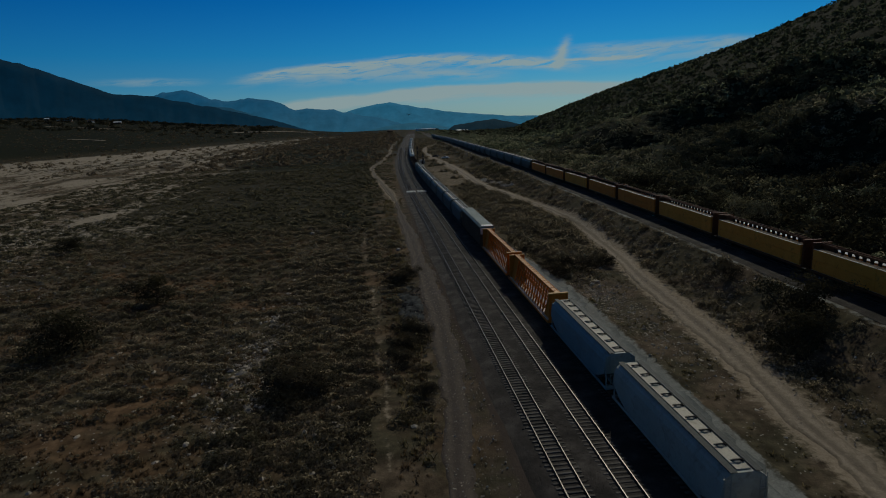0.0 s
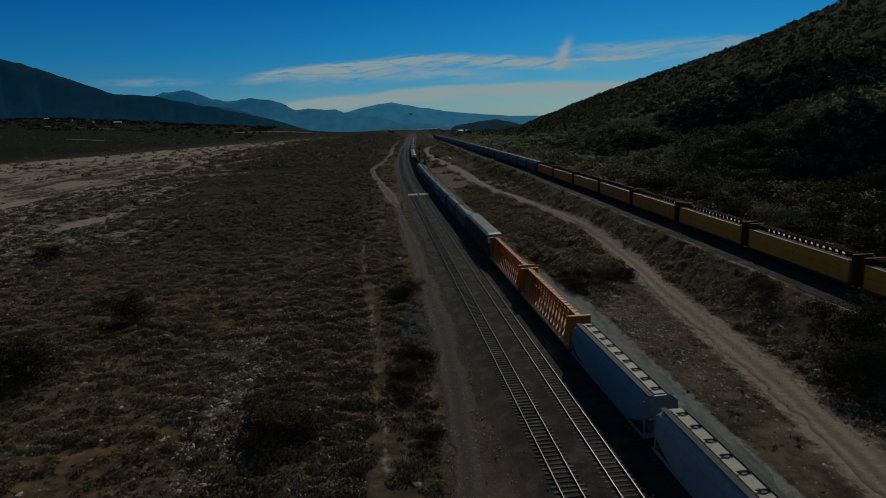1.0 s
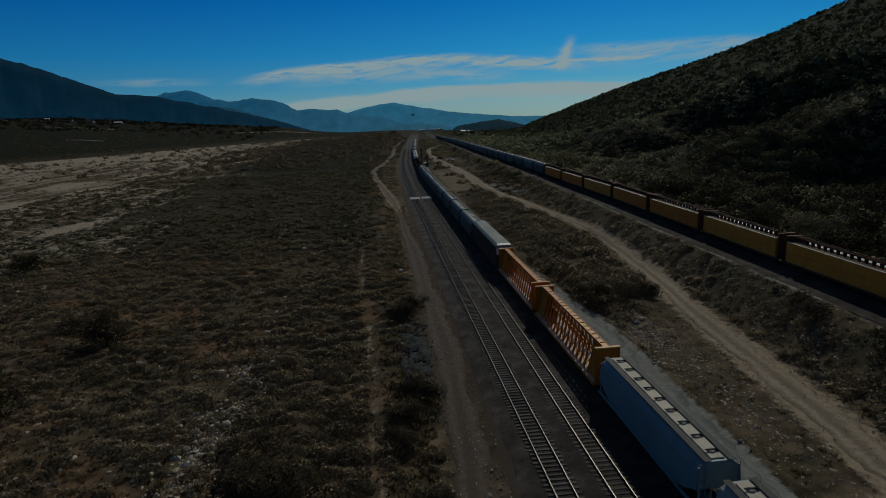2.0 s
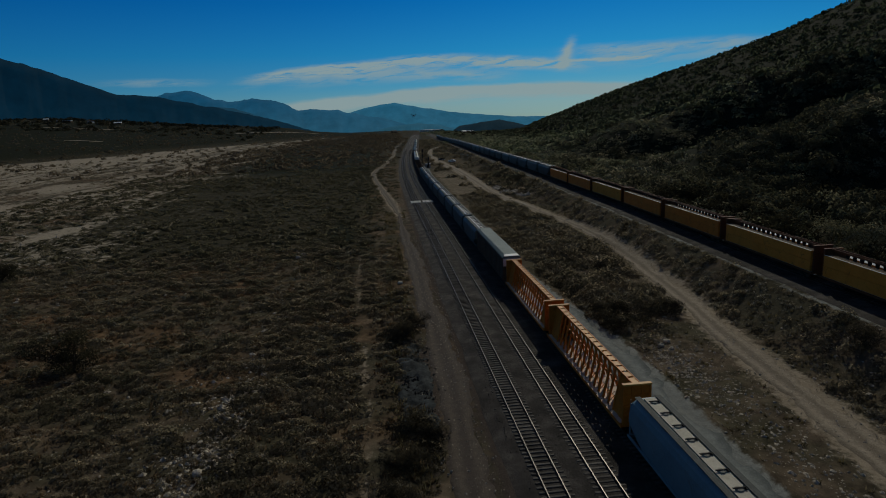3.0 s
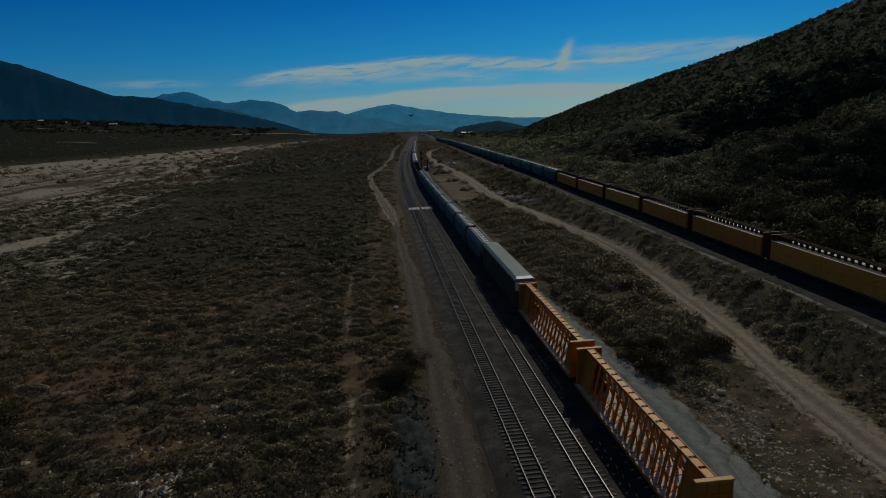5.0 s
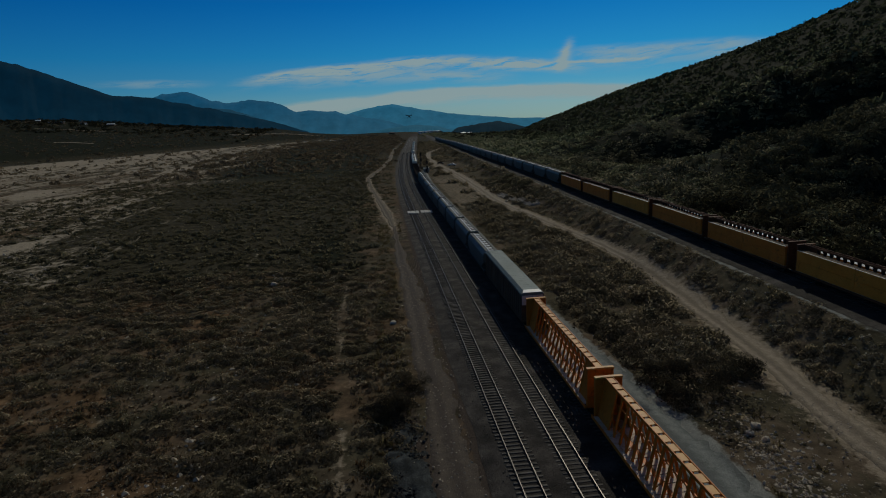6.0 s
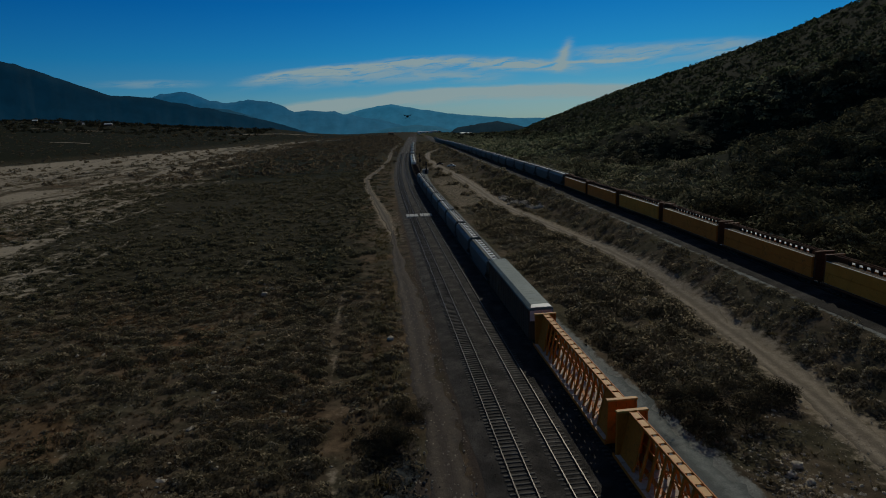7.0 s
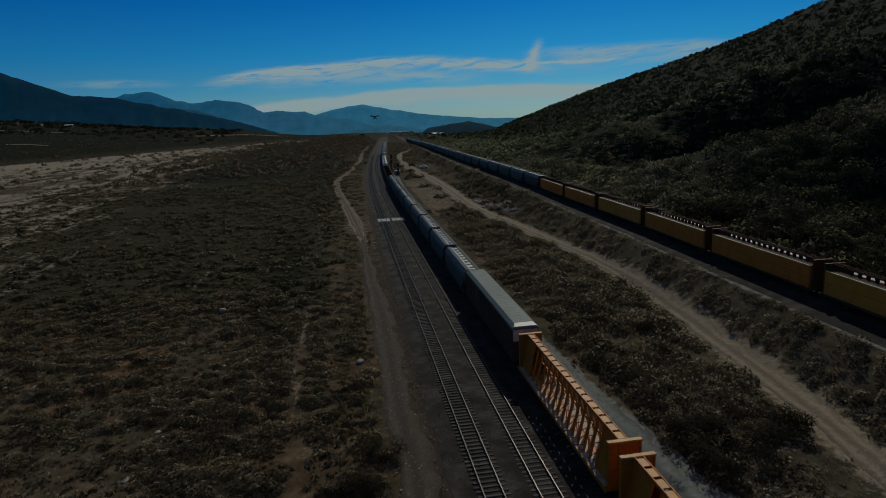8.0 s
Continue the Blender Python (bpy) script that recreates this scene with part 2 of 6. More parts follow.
def rutted(name, verge, rut, wear=0.5):
    """A dirt road: two worn wheel ruts, a rougher crown between them, verges that fade into the soil."""
    m = bpy.data.materials.new(name)
    m.use_nodes = True
    m.node_tree.nodes.clear()
    k = Graph(m.node_tree)
    p = k.node("ShaderNodeNewGeometry").outputs["Position"]
    a = k.math("ABSOLUTE", k.node("ShaderNodeAttribute", attribute_name="across").outputs["Fac"])
    off = k.math("DIVIDE", k.math("SUBTRACT", k.math("MULTIPLY_ADD", k.math("SUBTRACT", k.noise(p, 0.25, 3.0), 0.5), 0.22, a), 0.48), 0.36)
    bell = k.math("POWER", 2.718, k.math("MULTIPLY", k.math("MULTIPLY", off, off), -1.0))
    n = k.noise(p, 1.4, 6.0, 0.7)
    fine = k.noise(p, 9.0, 3.0, 0.7)
    f = k.step(k.math("ADD", k.math("MULTIPLY", bell, wear), k.math("MULTIPLY", n, 0.7)), 0.4, 0.85)
    col = k.mix(f, verge, rut)
    col = k.mix(1.0, col, k.ramp(fine, [(0.28, 0.7), (0.72, 1.25)]), "MULTIPLY")
    b = k.node("ShaderNodeBump", {"Strength": 0.6, "Distance": 0.12, "Height": k.math("ADD", n, k.math("MULTIPLY", fine, 0.4))})
    s = k.node("ShaderNodeBsdfPrincipled", {"Base Color": col, "Roughness": 0.95, "Specular IOR Level": 0.15, "Normal": b.outputs[0]})
    k.tree.links.new(s.outputs[0], k.node("ShaderNodeOutputMaterial").inputs[0])
    return m


GROUND = ground_material()
LEFT_DUST = rutted("rutted_soil", (0.064, 0.05, 0.041), (0.118, 0.095, 0.072), 0.3)
BEND_DUST = rutted("bend_dirt", (0.1, 0.081, 0.059), (0.21, 0.171, 0.125), 0.3)
PALE_DUST = rutted("pale_dirt", (0.16, 0.128, 0.093), (0.31, 0.255, 0.188), 0.34)
GRAVEL = material("gravel", [(0.012, 0.0105, 0.0095), (0.037, 0.032, 0.0285), (0.098, 0.086, 0.077)], 0.95, scale=-0.35, grain=34, bump=1.2, spread=0.42)
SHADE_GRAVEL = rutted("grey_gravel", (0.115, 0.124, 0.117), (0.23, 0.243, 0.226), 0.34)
GRAVEL_STONE = material("ballast_stone", [(0.02, 0.018, 0.016), (0.055, 0.05, 0.045), (0.13, 0.12, 0.108)], 0.9, scale=-1.5, grain=5, bump=0.3, island=0.6)
HEAP = material("heap_gravel", [(0.012, 0.0135, 0.014), (0.026, 0.03, 0.031), (0.058, 0.064, 0.065)], 0.95, scale=-0.8, grain=8, bump=1.0, spread=0.35)
TIE = material("tie_concrete", [(0.076, 0.067, 0.059), (0.122, 0.109, 0.096), (0.18, 0.162, 0.143)], 0.9, scale=-0.7, grain=8, bump=0.4, random_tint=0.45)
RAIL = material("rail_steel", [(0.045, 0.04, 0.036), (0.11, 0.1, 0.09)], 0.42, 0.6, scale=-2.0, grain=10, bump=0.1)
RAIL_SIDE = material("rail_rust", [(0.03, 0.019, 0.013), (0.06, 0.037, 0.025)], 0.8, 0.2, scale=-2.0)
HOPPER_BLUE = material("hopper_blue_grey", [(0.105, 0.17, 0.205), (0.15, 0.23, 0.262), (0.2, 0.28, 0.3)], 0.5, scale=0.35, grain=12, bump=0.08, spread=0.7, gloss=0.25, dirt=(0.13, 0.13, 0.12), dirt_amount=0.35)
# Body grey darkened for the shaded sides of the far hoppers.
HOPPER_GREY = material("hopper_grey", [(0.06, 0.074, 0.075), (0.095, 0.11, 0.108), (0.14, 0.155, 0.148)], 0.55, scale=0.35, grain=12, bump=0.08, spread=0.7, random_tint=0.4, dirt=(0.1, 0.09, 0.075), dirt_amount=0.3)
HOPPER_TEAL = material("hopper_grey_teal", [(0.23, 0.243, 0.225), (0.3, 0.315, 0.29), (0.36, 0.375, 0.345)], 0.55, scale=0.35, grain=12, bump=0.08, spread=0.7, gloss=0.2, dirt=(0.15, 0.14, 0.12), dirt_amount=0.4)
# Paler than hopper_grey: sunlight on the roofs is put into the colour.
ROOF_LIT = material("roof_lit_grey", [(0.17, 0.195, 0.19), (0.24, 0.265, 0.255), (0.32, 0.34, 0.325)], 0.6, scale=0.8, grain=8, bump=0.1, random_tint=0.35, dirt=(0.12, 0.1, 0.08), dirt_amount=0.3)
ROOF_CREAM = material("roof_cream", [(0.27, 0.245, 0.19), (0.39, 0.355, 0.28), (0.5, 0.46, 0.37)], 0.6, scale=0.8, grain=8, bump=0.1, dirt=(0.2, 0.13, 0.07), dirt_amount=0.3)
HATCH = material("hatch_steel", [(0.2, 0.182, 0.148), (0.34, 0.31, 0.25)], 0.7, scale=3.0)
WALKWAY = material("walkway_grating", [(0.03, 0.035, 0.035), (0.08, 0.085, 0.08)], 0.7, 0.3, scale=3.0)
UNDER = material("underframe_black", [(0.012, 0.011, 0.01), (0.035, 0.03, 0.026)], 0.8, scale=1.0)
WHEEL = material("wheel_steel", [(0.04, 0.03, 0.024), (0.12, 0.09, 0.07)], 0.6, 0.5, scale=2.0)
ORANGE = material("car_orange", [(0.42, 0.113, 0.012), (0.56, 0.163, 0.018), (0.64, 0.215, 0.03)], 0.55, scale=0.5, grain=10, bump=0.1, spread=0.7, dirt=(0.12, 0.055, 0.025), dirt_amount=0.3)
CHORD = material("chord_yellow", [(0.46, 0.2, 0.035), (0.6, 0.285, 0.06), (0.66, 0.34, 0.09)], 0.5, scale=0.7, grain=8, bump=0.1, dirt=(0.2, 0.1, 0.05), dirt_amount=0.2)
DECK = material("deck_boards", [(0.36, 0.27, 0.2), (0.55, 0.43, 0.33), (0.68, 0.55, 0.43)], 0.8, scale=0.6, grain=10, bump=0.2, dirt=(0.15, 0.1, 0.07), dirt_amount=0.3)
PACK_YELLOW = material("pack_yellow", [(0.58, 0.205, 0.026), (0.68, 0.258, 0.036), (0.74, 0.3, 0.048)], 0.7, scale=0.5, grain=10, bump=0.1, dirt=(0.1, 0.06, 0.02), dirt_amount=0.25)
PACK_ORANGE = material("pack_orange", [(0.58, 0.155, 0.02), (0.67, 0.2, 0.028), (0.73, 0.235, 0.036)], 0.7, scale=0.5, grain=10, bump=0.1, dirt=(0.09, 0.04, 0.018), dirt_amount=0.25)
# Near pack tops: the shade of the centre beam is put into this colour.
SHADED_SHEET = material("shaded_lumber_sheet", [(0.05, 0.036, 0.025), (0.1, 0.072, 0.05), (0.17, 0.125, 0.085)], 0.8, scale=0.6, grain=8, bump=0.2)
WRAP = material("lumber_wrap", [(0.66, 0.61, 0.51), (0.76, 0.71, 0.61), (0.82, 0.78, 0.68)], 0.3, gloss=0.8, scale=0.6, grain=8, bump=0.15)
BOX_ROOF = material("boxcar_roof", [(0.105, 0.137, 0.132), (0.145, 0.182, 0.173), (0.19, 0.225, 0.214)], 0.6, scale=0.3, grain=12, bump=0.1)
BOX_SIDE = material("boxcar_side", [(0.05, 0.035, 0.028), (0.1, 0.06, 0.04), (0.15, 0.09, 0.055)], 0.7, scale=0.3, grain=10, bump=0.15)
CAR_RUST = material("car_rust", [(0.07, 0.026, 0.013), (0.12, 0.045, 0.02), (0.18, 0.075, 0.035)], 0.7, scale=0.4, grain=10, bump=0.15)
BOX_END = material("boxcar_end", [(0.5, 0.47, 0.45), (0.66, 0.63, 0.6)], 0.5, scale=0.6, grain=8, bump=0.1)
TANK = material("tank_white", [(0.58, 0.55, 0.46), (0.72, 0.69, 0.6), (0.78, 0.75, 0.67)], 0.4, scale=0.4, grain=8, bump=0.05, dirt=(0.3, 0.18, 0.08), dirt_amount=0.15)
TANK_STAIN = material("tank_stain", [(0.09, 0.05, 0.03), (0.18, 0.095, 0.05), (0.3, 0.16, 0.07)], 0.75, scale=0.8, grain=8, bump=0.2)
CONCRETE = material("crossing_concrete", [(0.4, 0.39, 0.37), (0.55, 0.54, 0.51)], 0.9, scale=1.0)
SHRUB = leaf_material("shrub_leaves", [(0.11, 0.094, 0.063), (0.18, 0.155, 0.105), (0.25, 0.215, 0.143), (0.36, 0.29, 0.195)], 0.16, 0.58, 0.15)
GREY_SHRUB = leaf_material("grey_shrub", [(0.16, 0.145, 0.11), (0.25, 0.225, 0.17), (0.36, 0.32, 0.245)], 0.35, 0.55, 0.18)
OLIVE = leaf_material("olive_scrub", [(0.085, 0.08, 0.05), (0.145, 0.134, 0.083), (0.22, 0.19, 0.12)], 0.05, 0.56, 0.15)
DRY = leaf_material("dry_brush", [(0.125, 0.078, 0.045), (0.2, 0.133, 0.078), (0.28, 0.2, 0.122)], 0.09, 0.45, 0.2)
FOOTHILL = leaf_material("foothill_leaves", [(0.12, 0.136, 0.078), (0.24, 0.245, 0.148), (0.37, 0.315, 0.213)], 0.03, 0.55, 0.1)
CHAPARRAL = leaf_material("chaparral_leaves", [(0.125, 0.148, 0.086), (0.225, 0.238, 0.142), (0.31, 0.3, 0.192)], 0.022, 0.6, 0.12)
UPLAND = leaf_material("upland_leaves", [(0.064, 0.078, 0.045), (0.09, 0.104, 0.062), (0.12, 0.128, 0.08)], 0.012, 0.6, 0.12)
TREE_LEAF = leaf_material("tree_leaves", [(0.03, 0.031, 0.019), (0.075, 0.067, 0.04)], 0.12, 0.35, 0.2)
VALLEY_BRUSH = leaf_material("valley_brush", [(0.13, 0.106, 0.072), (0.19, 0.15, 0.1), (0.25, 0.195, 0.13)], 0.03, 0.5, 0.15)
DARK_BRUSH = leaf_material("dark_brush", [(0.045, 0.039, 0.027), (0.095, 0.082, 0.056)], 0.3, 0.35, 0.2)
WOODS = leaf_material("woods_leaves", [(0.058, 0.064, 0.039), (0.15, 0.138, 0.085)], 0.08, 0.45, 0.15)
PALE_LEAF = leaf_material("pale_tree_leaves", [(0.13, 0.13, 0.075), (0.25, 0.23, 0.145)], 0.3, 0.4, 0.2)
STRAW = leaf_material("straw_grass", [(0.15, 0.125, 0.06), (0.24, 0.195, 0.098), (0.35, 0.29, 0.165)], 0.12, 0.45, 0.2)
BARK = material("bark", [(0.03, 0.022, 0.016), (0.08, 0.06, 0.045)], 0.95, scale=2.0)
ROCK = material("river_stone", [(0.38, 0.32, 0.24), (0.54, 0.46, 0.355), (0.67, 0.58, 0.46)], 0.9, scale=-0.8, grain=6, bump=0.3, island=0.4)
WHITE = material("white_paint", [(0.7, 0.7, 0.68), (0.8, 0.8, 0.78)], 0.4, scale=1.0, bump=0.02)
DARK_PAINT = material("dark_paint", [(0.02, 0.02, 0.022), (0.05, 0.05, 0.05)], 0.4, scale=1.0)
GLASS = material("dark_glass", [(0.01, 0.012, 0.014), (0.02, 0.022, 0.025)], 0.12, scale=1.0, bump=0.0, gloss=0.5)
STEEL = material("galvanised_steel", [(0.25, 0.25, 0.24), (0.4, 0.4, 0.39)], 0.5, 0.5, scale=2.0)


# ---- mesh helpers ----
def part(name, bm, mat, parent=None, label=""):
    me = bpy.data.meshes.new(name)
    bm.to_mesh(me)
    bm.free()
    for one in mat if isinstance(mat, (list, tuple)) else [mat]:
        me.materials.append(one)
    ob = new(name, me)
    if parent is not None:
        ob.parent = parent
    if label:
        tagged(ob, label)
    return ob


def thing(name, label, category, group="", kind=""):
    ob = new(name)
    ob.empty_display_size = 0.5
    return tagged(ob, label, category, group, kind)


def box(bm, x0, x1, y0, y1, z0, z1, bevel=0.0):
    r = bmesh.ops.create_cube(bm, size=1.0, matrix=Matrix.Translation(((x0 + x1) / 2, (y0 + y1) / 2, (z0 + z1) / 2)) @ Matrix.Diagonal((x1 - x0, y1 - y0, z1 - z0, 1)))
    if bevel:
        edges = list({e for v in r["verts"] for e in v.link_edges})
        bmesh.ops.bevel(bm, geom=edges, offset=bevel, segments=1, affect="EDGES")
    return bm


def rod(bm, a, b, r, n=6, r2=None):
    a, b = Vector(a), Vector(b)
    d = b - a
    m = Matrix.Translation((a + b) / 2) @ d.to_track_quat("Z", "Y").to_matrix().to_4x4()
    bmesh.ops.create_cone(bm, cap_ends=True, segments=n, radius1=r, radius2=r if r2 is None else r2, depth=d.length, matrix=m)
    return bm


def bar(bm, a, b, w, h):
    """A square bar from a to b: w across, h the other way."""
    a, b = Vector(a), Vector(b)
    d = b - a
    m = Matrix.Translation((a + b) / 2) @ d.to_track_quat("Z", "X").to_matrix().to_4x4() @ Matrix.Diagonal((w, h, d.length, 1))
    bmesh.ops.create_cube(bm, size=1.0, matrix=m)
    return bm


def loft(bm, rings, closed=True, caps=True):
    vs = [[bm.verts.new(p) for p in ring] for ring in rings]
    n = len(rings[0])
    for a, b in zip(vs, vs[1:]):
        for i in range(n if closed else n - 1):
            j = (i + 1) % n
            bm.faces.new((a[i], a[j], b[j], b[i]))
    if caps:
        bm.faces.new(vs[0][::-1])
        bm.faces.new(vs[-1])
    bmesh.ops.recalc_face_normals(bm, faces=bm.faces[:])
    return bm


def quick_mesh(name, verts, faces, mat, smooth=False):
    """A mesh from arrays of places and equal-sided faces."""
    me = bpy.data.meshes.new(name)
    n, k = faces.shape
    me.vertices.add(len(verts))
    me.vertices.foreach_set("co", np.asarray(verts, np.float32).ravel())
    me.loops.add(n * k)
    me.loops.foreach_set("vertex_index", faces.astype(np.int32).ravel())
    me.polygons.add(n)
    me.polygons.foreach_set("loop_start", np.arange(0, n * k, k, dtype=np.int32))
    me.polygons.foreach_set("use_smooth", np.full(n, smooth))
    me.update(calc_edges=True)
    me.materials.append(mat)
    return me


# ---- the lie of the land ----
def sstep(a, b, v):
    t = np.clip((v - a) / (b - a), 0, 1)
    return t * t * (3 - 2 * t)


HASH = np.random.RandomState(7).rand(256, 256)


def vnoise(x, y):
    xi, yi = np.floor(x).astype(int), np.floor(y).astype(int)
    fx, fy = x - xi, y - yi
    fx, fy = fx * fx * (3 - 2 * fx), fy * fy * (3 - 2 * fy)
    h = lambda i, j: HASH[i % 256, j % 256]
    return (h(xi, yi) * (1 - fx) + h(xi + 1, yi) * fx) * (1 - fy) + (h(xi, yi + 1) * (1 - fx) + h(xi + 1, yi + 1) * fx) * fy


def fbm(x, y, octaves=4):
    return sum(vnoise(x * 2**i + 17 * i, y * 2**i + 31 * i) * 0.5**i for i in range(octaves)) / (2 - 0.5 ** (octaves - 1)) - 0.5


TRACK_Y, TRACK_X = (-80, 60, 110, 150, 214, 272, 331, 403, 517, 702, 1010, 1500), (12.95, 12.75, 12.4, 12.1, 11.6, 11.3, 11.6, 13.2, 18.0, 28.6, 47.6, 79.6)
RIGHT_Y, RIGHT_X = (-60, 102, 126, 150, 173, 214, 277, 337, 407, 525, 642, 1200), (54.0, 60.0, 60.9, 61.7, 62.6, 63.4, 65.2, 66.0, 66.8, 68.8, 73.2, 92.0)
RIGHT_Z = 3.9
LEFT_ROAD = ((-80, 40, 50, 57, 70, 82, 95, 110, 146, 170, 215), (2.6, 4.2, 5.4, 6.0, 6.8, 7.2, 7.2, 6.8, 6.5, 5.6, 4.9), (1.5, 1.5, 1.6, 1.7, 1.9, 2.0, 2.0, 1.9, 1.8, 1.5, 0.3))
BEND_ROAD = ((206, 235, 287, 330, 366, 420, 490, 674, 900), (5.0, 3.4, -0.5, -3.4, -4.6, 0.5, 6.6, 15.0, 32.0), (0.4, 1.5, 1.2, 1.1, 1.2, 1.1, 1.1, 1.2, 1.6))
RIGHT_ROAD = ((-60, 37, 46, 52, 62, 73, 88, 99, 106, 114, 125, 140, 155, 172, 190, 209, 248, 300, 360, 440, 500, 565, 635, 690), (30.5, 35.4, 36.2, 37.3, 39.1, 40.6, 42.1, 43.5, 44.6, 45.9, 47.0, 48.5, 49.4, 49.4, 48.0, 45.8, 42.0, 42.0, 41.6, 38.4, 38.6, 42.0, 53.5, 68), (1.9, 1.9, 1.9, 2.0, 2.2, 2.3, 2.0, 1.9, 2.0, 2.0, 1.9, 1.8, 1.6, 1.5, 1.6, 2.2, 2.6, 2.6, 2.6, 2.6, 2.4, 2.2, 2.2, 2.0))
GREY_ROAD = ((-80, 40, 75, 95, 110, 130, 160, 230, 330, 400), (26.0, 26.1, 26.5, 26.6, 25.6, 25.0, 24.6, 23.8, 24.5, 27.0), (2.5, 2.5, 2.8, 2.7, 2.1, 1.5, 1.2, 0.9, 1.0, 1.0))


def curve(xs, ys, v):
    """A smooth line through given places."""
    xs, ys = np.asarray(xs, float), np.asarray(ys, float)
    m = np.gradient(ys, xs)
    i = np.clip(np.searchsorted(xs, v) - 1, 0, len(xs) - 2)
    h = xs[i + 1] - xs[i]
    t = np.clip((v - xs[i]) / h, 0, 1)
    return ys[i] * (2 * t**3 - 3 * t**2 + 1) + ys[i + 1] * (3 * t**2 - 2 * t**3) + h * (m[i] * (t**3 - 2 * t**2 + t) + m[i + 1] * (t**3 - t**2))


def track_x(y):
    return curve(TRACK_Y, TRACK_X, y)


def right_x(y):
    return curve(RIGHT_Y, RIGHT_X, y)


def on_road(road, x, y, soft=1.5):
    """1 in the middle of a road, 0.5 at its edge, 0 beside it."""
    c, w = curve(road[0], road[1], y), np.interp(y, road[0], road[2])
    inside = (y >= road[0][0]) & (y <= road[0][-1])
    return np.clip(0.5 + (w - np.abs(x - c)) / (2 * soft), 0, 1) * inside


WASH_NEAR = ((100, 193, 239, 321, 462, 725, 1000, 1400), (-105, -115, -128, -138, -141, -175, -150, -80))
WASH_HOOK = ((300, 493, 558, 690, 800, 986), (-420, -290, -264, -203, -200, -226))


def footpath(y):
    return np.interp(y, (36, 58, 75, 95, 110, 120, 132, 150), (-0.8, -1.1, -1.5, -2.2, -2.9, -4.0, -4.6, -4.8))


def height(x, y):
    x, y = np.asarray(x, float), np.asarray(y, float)
    rx = right_x(np.clip(y, -60, 1200))
    z = 0.5 * fbm(x / 14, y / 14) * sstep(2, -8, x) + 0.5 * fbm(x / 4.2 + 3, y / 4.2, 2) * sstep(0, -6, x) * sstep(-75, -50, x) * sstep(260, 150, y) + 0.9 * fbm(x / 70, y / 70) * sstep(-5, -60, x)
    # the bank of the right-hand line, then the hillside
    z = z + RIGHT_Z * sstep(rx - 14, rx - 4.6, x) * sstep(900, 500, y) * (1 - 0.55 * sstep(rx + 10, rx + 300, x)) + 0.35 * fbm(x / 6 + 9, y / 6) * sstep(30, 36, x) * sstep(rx - 4.0, rx - 6, x)
    z = z + 0.9 * sstep(29.5, 33, x) * sstep(46, 38, x) * sstep(95, 115, y) * sstep(260, 200, y) * (0.7 + 1.2 * fbm(x / 9, y / 9))
    # a low berm along the outer edge of the gravel strip
    z = z + 0.4 * np.exp(-(((x - curve(GREY_ROAD[0], GREY_ROAD[1], np.clip(y, -80, 400)) - np.interp(y, GREY_ROAD[0], GREY_ROAD[2]) - 0.3) / 0.55) ** 2)) * sstep(20, 45, y) * sstep(140, 105, y)
    ridge = np.interp(y, (-700, 0, 780, 1028, 1180, 1300, 1420, 1620, 2600), (275, 228, 158, 126, 111, 86, 24, 0, 0))
    foot = 200 * sstep(450, 1050, y)
    t = np.clip((x - rx - 9 - foot) / (530 - foot), 0, 1.6)
    up = np.where(t < 1, t ** (2.0 - 1.35 * sstep(600, 1050, y)), 1.0 - 0.25 * (t - 1))
    spur = 0.5 * np.sin((y + 0.3 * x + 90 * fbm(x / 160, y / 160)) / 22.0) + 0.9 * fbm(x / 60 + 4, y / 60, 3)
    z = z + ridge * up + ridge * 0.33 * spur * np.clip((t - 0.05) * 4, 0, 1) * np.clip((0.7 - t) * 1.8, 0, 1) * sstep(750, 380, y) + 9 * fbm(x / 45, y / 45) * np.clip((t - 0.03) * 4, 0, 1) * sstep(1100, 500, y)
    # the wash, the far bench on its other side, the valley falling away ahead
    s = 0.903 * (-410 - x) + 0.429 * (y - 708)
    west = sstep(-0.03, -0.16, x / np.maximum(y, 1.0))
    z = z + np.where(s > 0, 0.098 * np.minimum(s, 650), 0) * sstep(0, 90, s) * west * sstep(2150, 1530, y) + 3.0 * fbm(x / 160, y / 160) * sstep(0, 200, s)
    fall = 1850 - 720 * sstep(0.02, 0.16, x / np.maximum(y, 1.0))
    z = z - 0.022 * np.clip(y - fall, 0, None) * (1 - 0.8 * west)
    # beds of roads and rails lie a little below their surfaces
    tx = track_x(np.clip(y, -80, 1500))
    z = z - 0.12 * np.maximum.reduce([on_road(r, x, y, 1.0) for r in (LEFT_ROAD, BEND_ROAD, RIGHT_ROAD, GREY_ROAD)])
    return z


def spaced(stops):
    out = [np.arange(a, b, s) for (a, s), (b, _) in zip(stops, stops[1:])]
    return np.concatenate(out + [[stops[-1][0]]])


gx = spaced([(-4500, 260), (-1500, 90), (-600, 30), (-250, 12), (-100, 4), (-50, 1.2), (-12, 0.8), (66, 1.6), (90, 5), (200, 12), (700, 60), (1500, 260), (4500, 0)])
gy = spaced([(-900, 80), (-100, 12), (20, 1.2), (160, 2.2), (280, 5), (450, 12), (900, 30), (2000, 100), (4900, 0)])
X, Y = np.meshgrid(gx, gy)
Z = height(X, Y)
nx, ny = len(gx), len(gy)
idx = np.arange(nx * ny).reshape(ny, nx)
quads = np.stack([idx[:-1, :-1], idx[:-1, 1:], idx[1:, 1:], idx[1:, :-1]], -1).reshape(-1, 4)
ground_mesh = quick_mesh("ground", np.stack([X, Y, Z], -1).reshape(-1, 3), quads, GROUND, True)
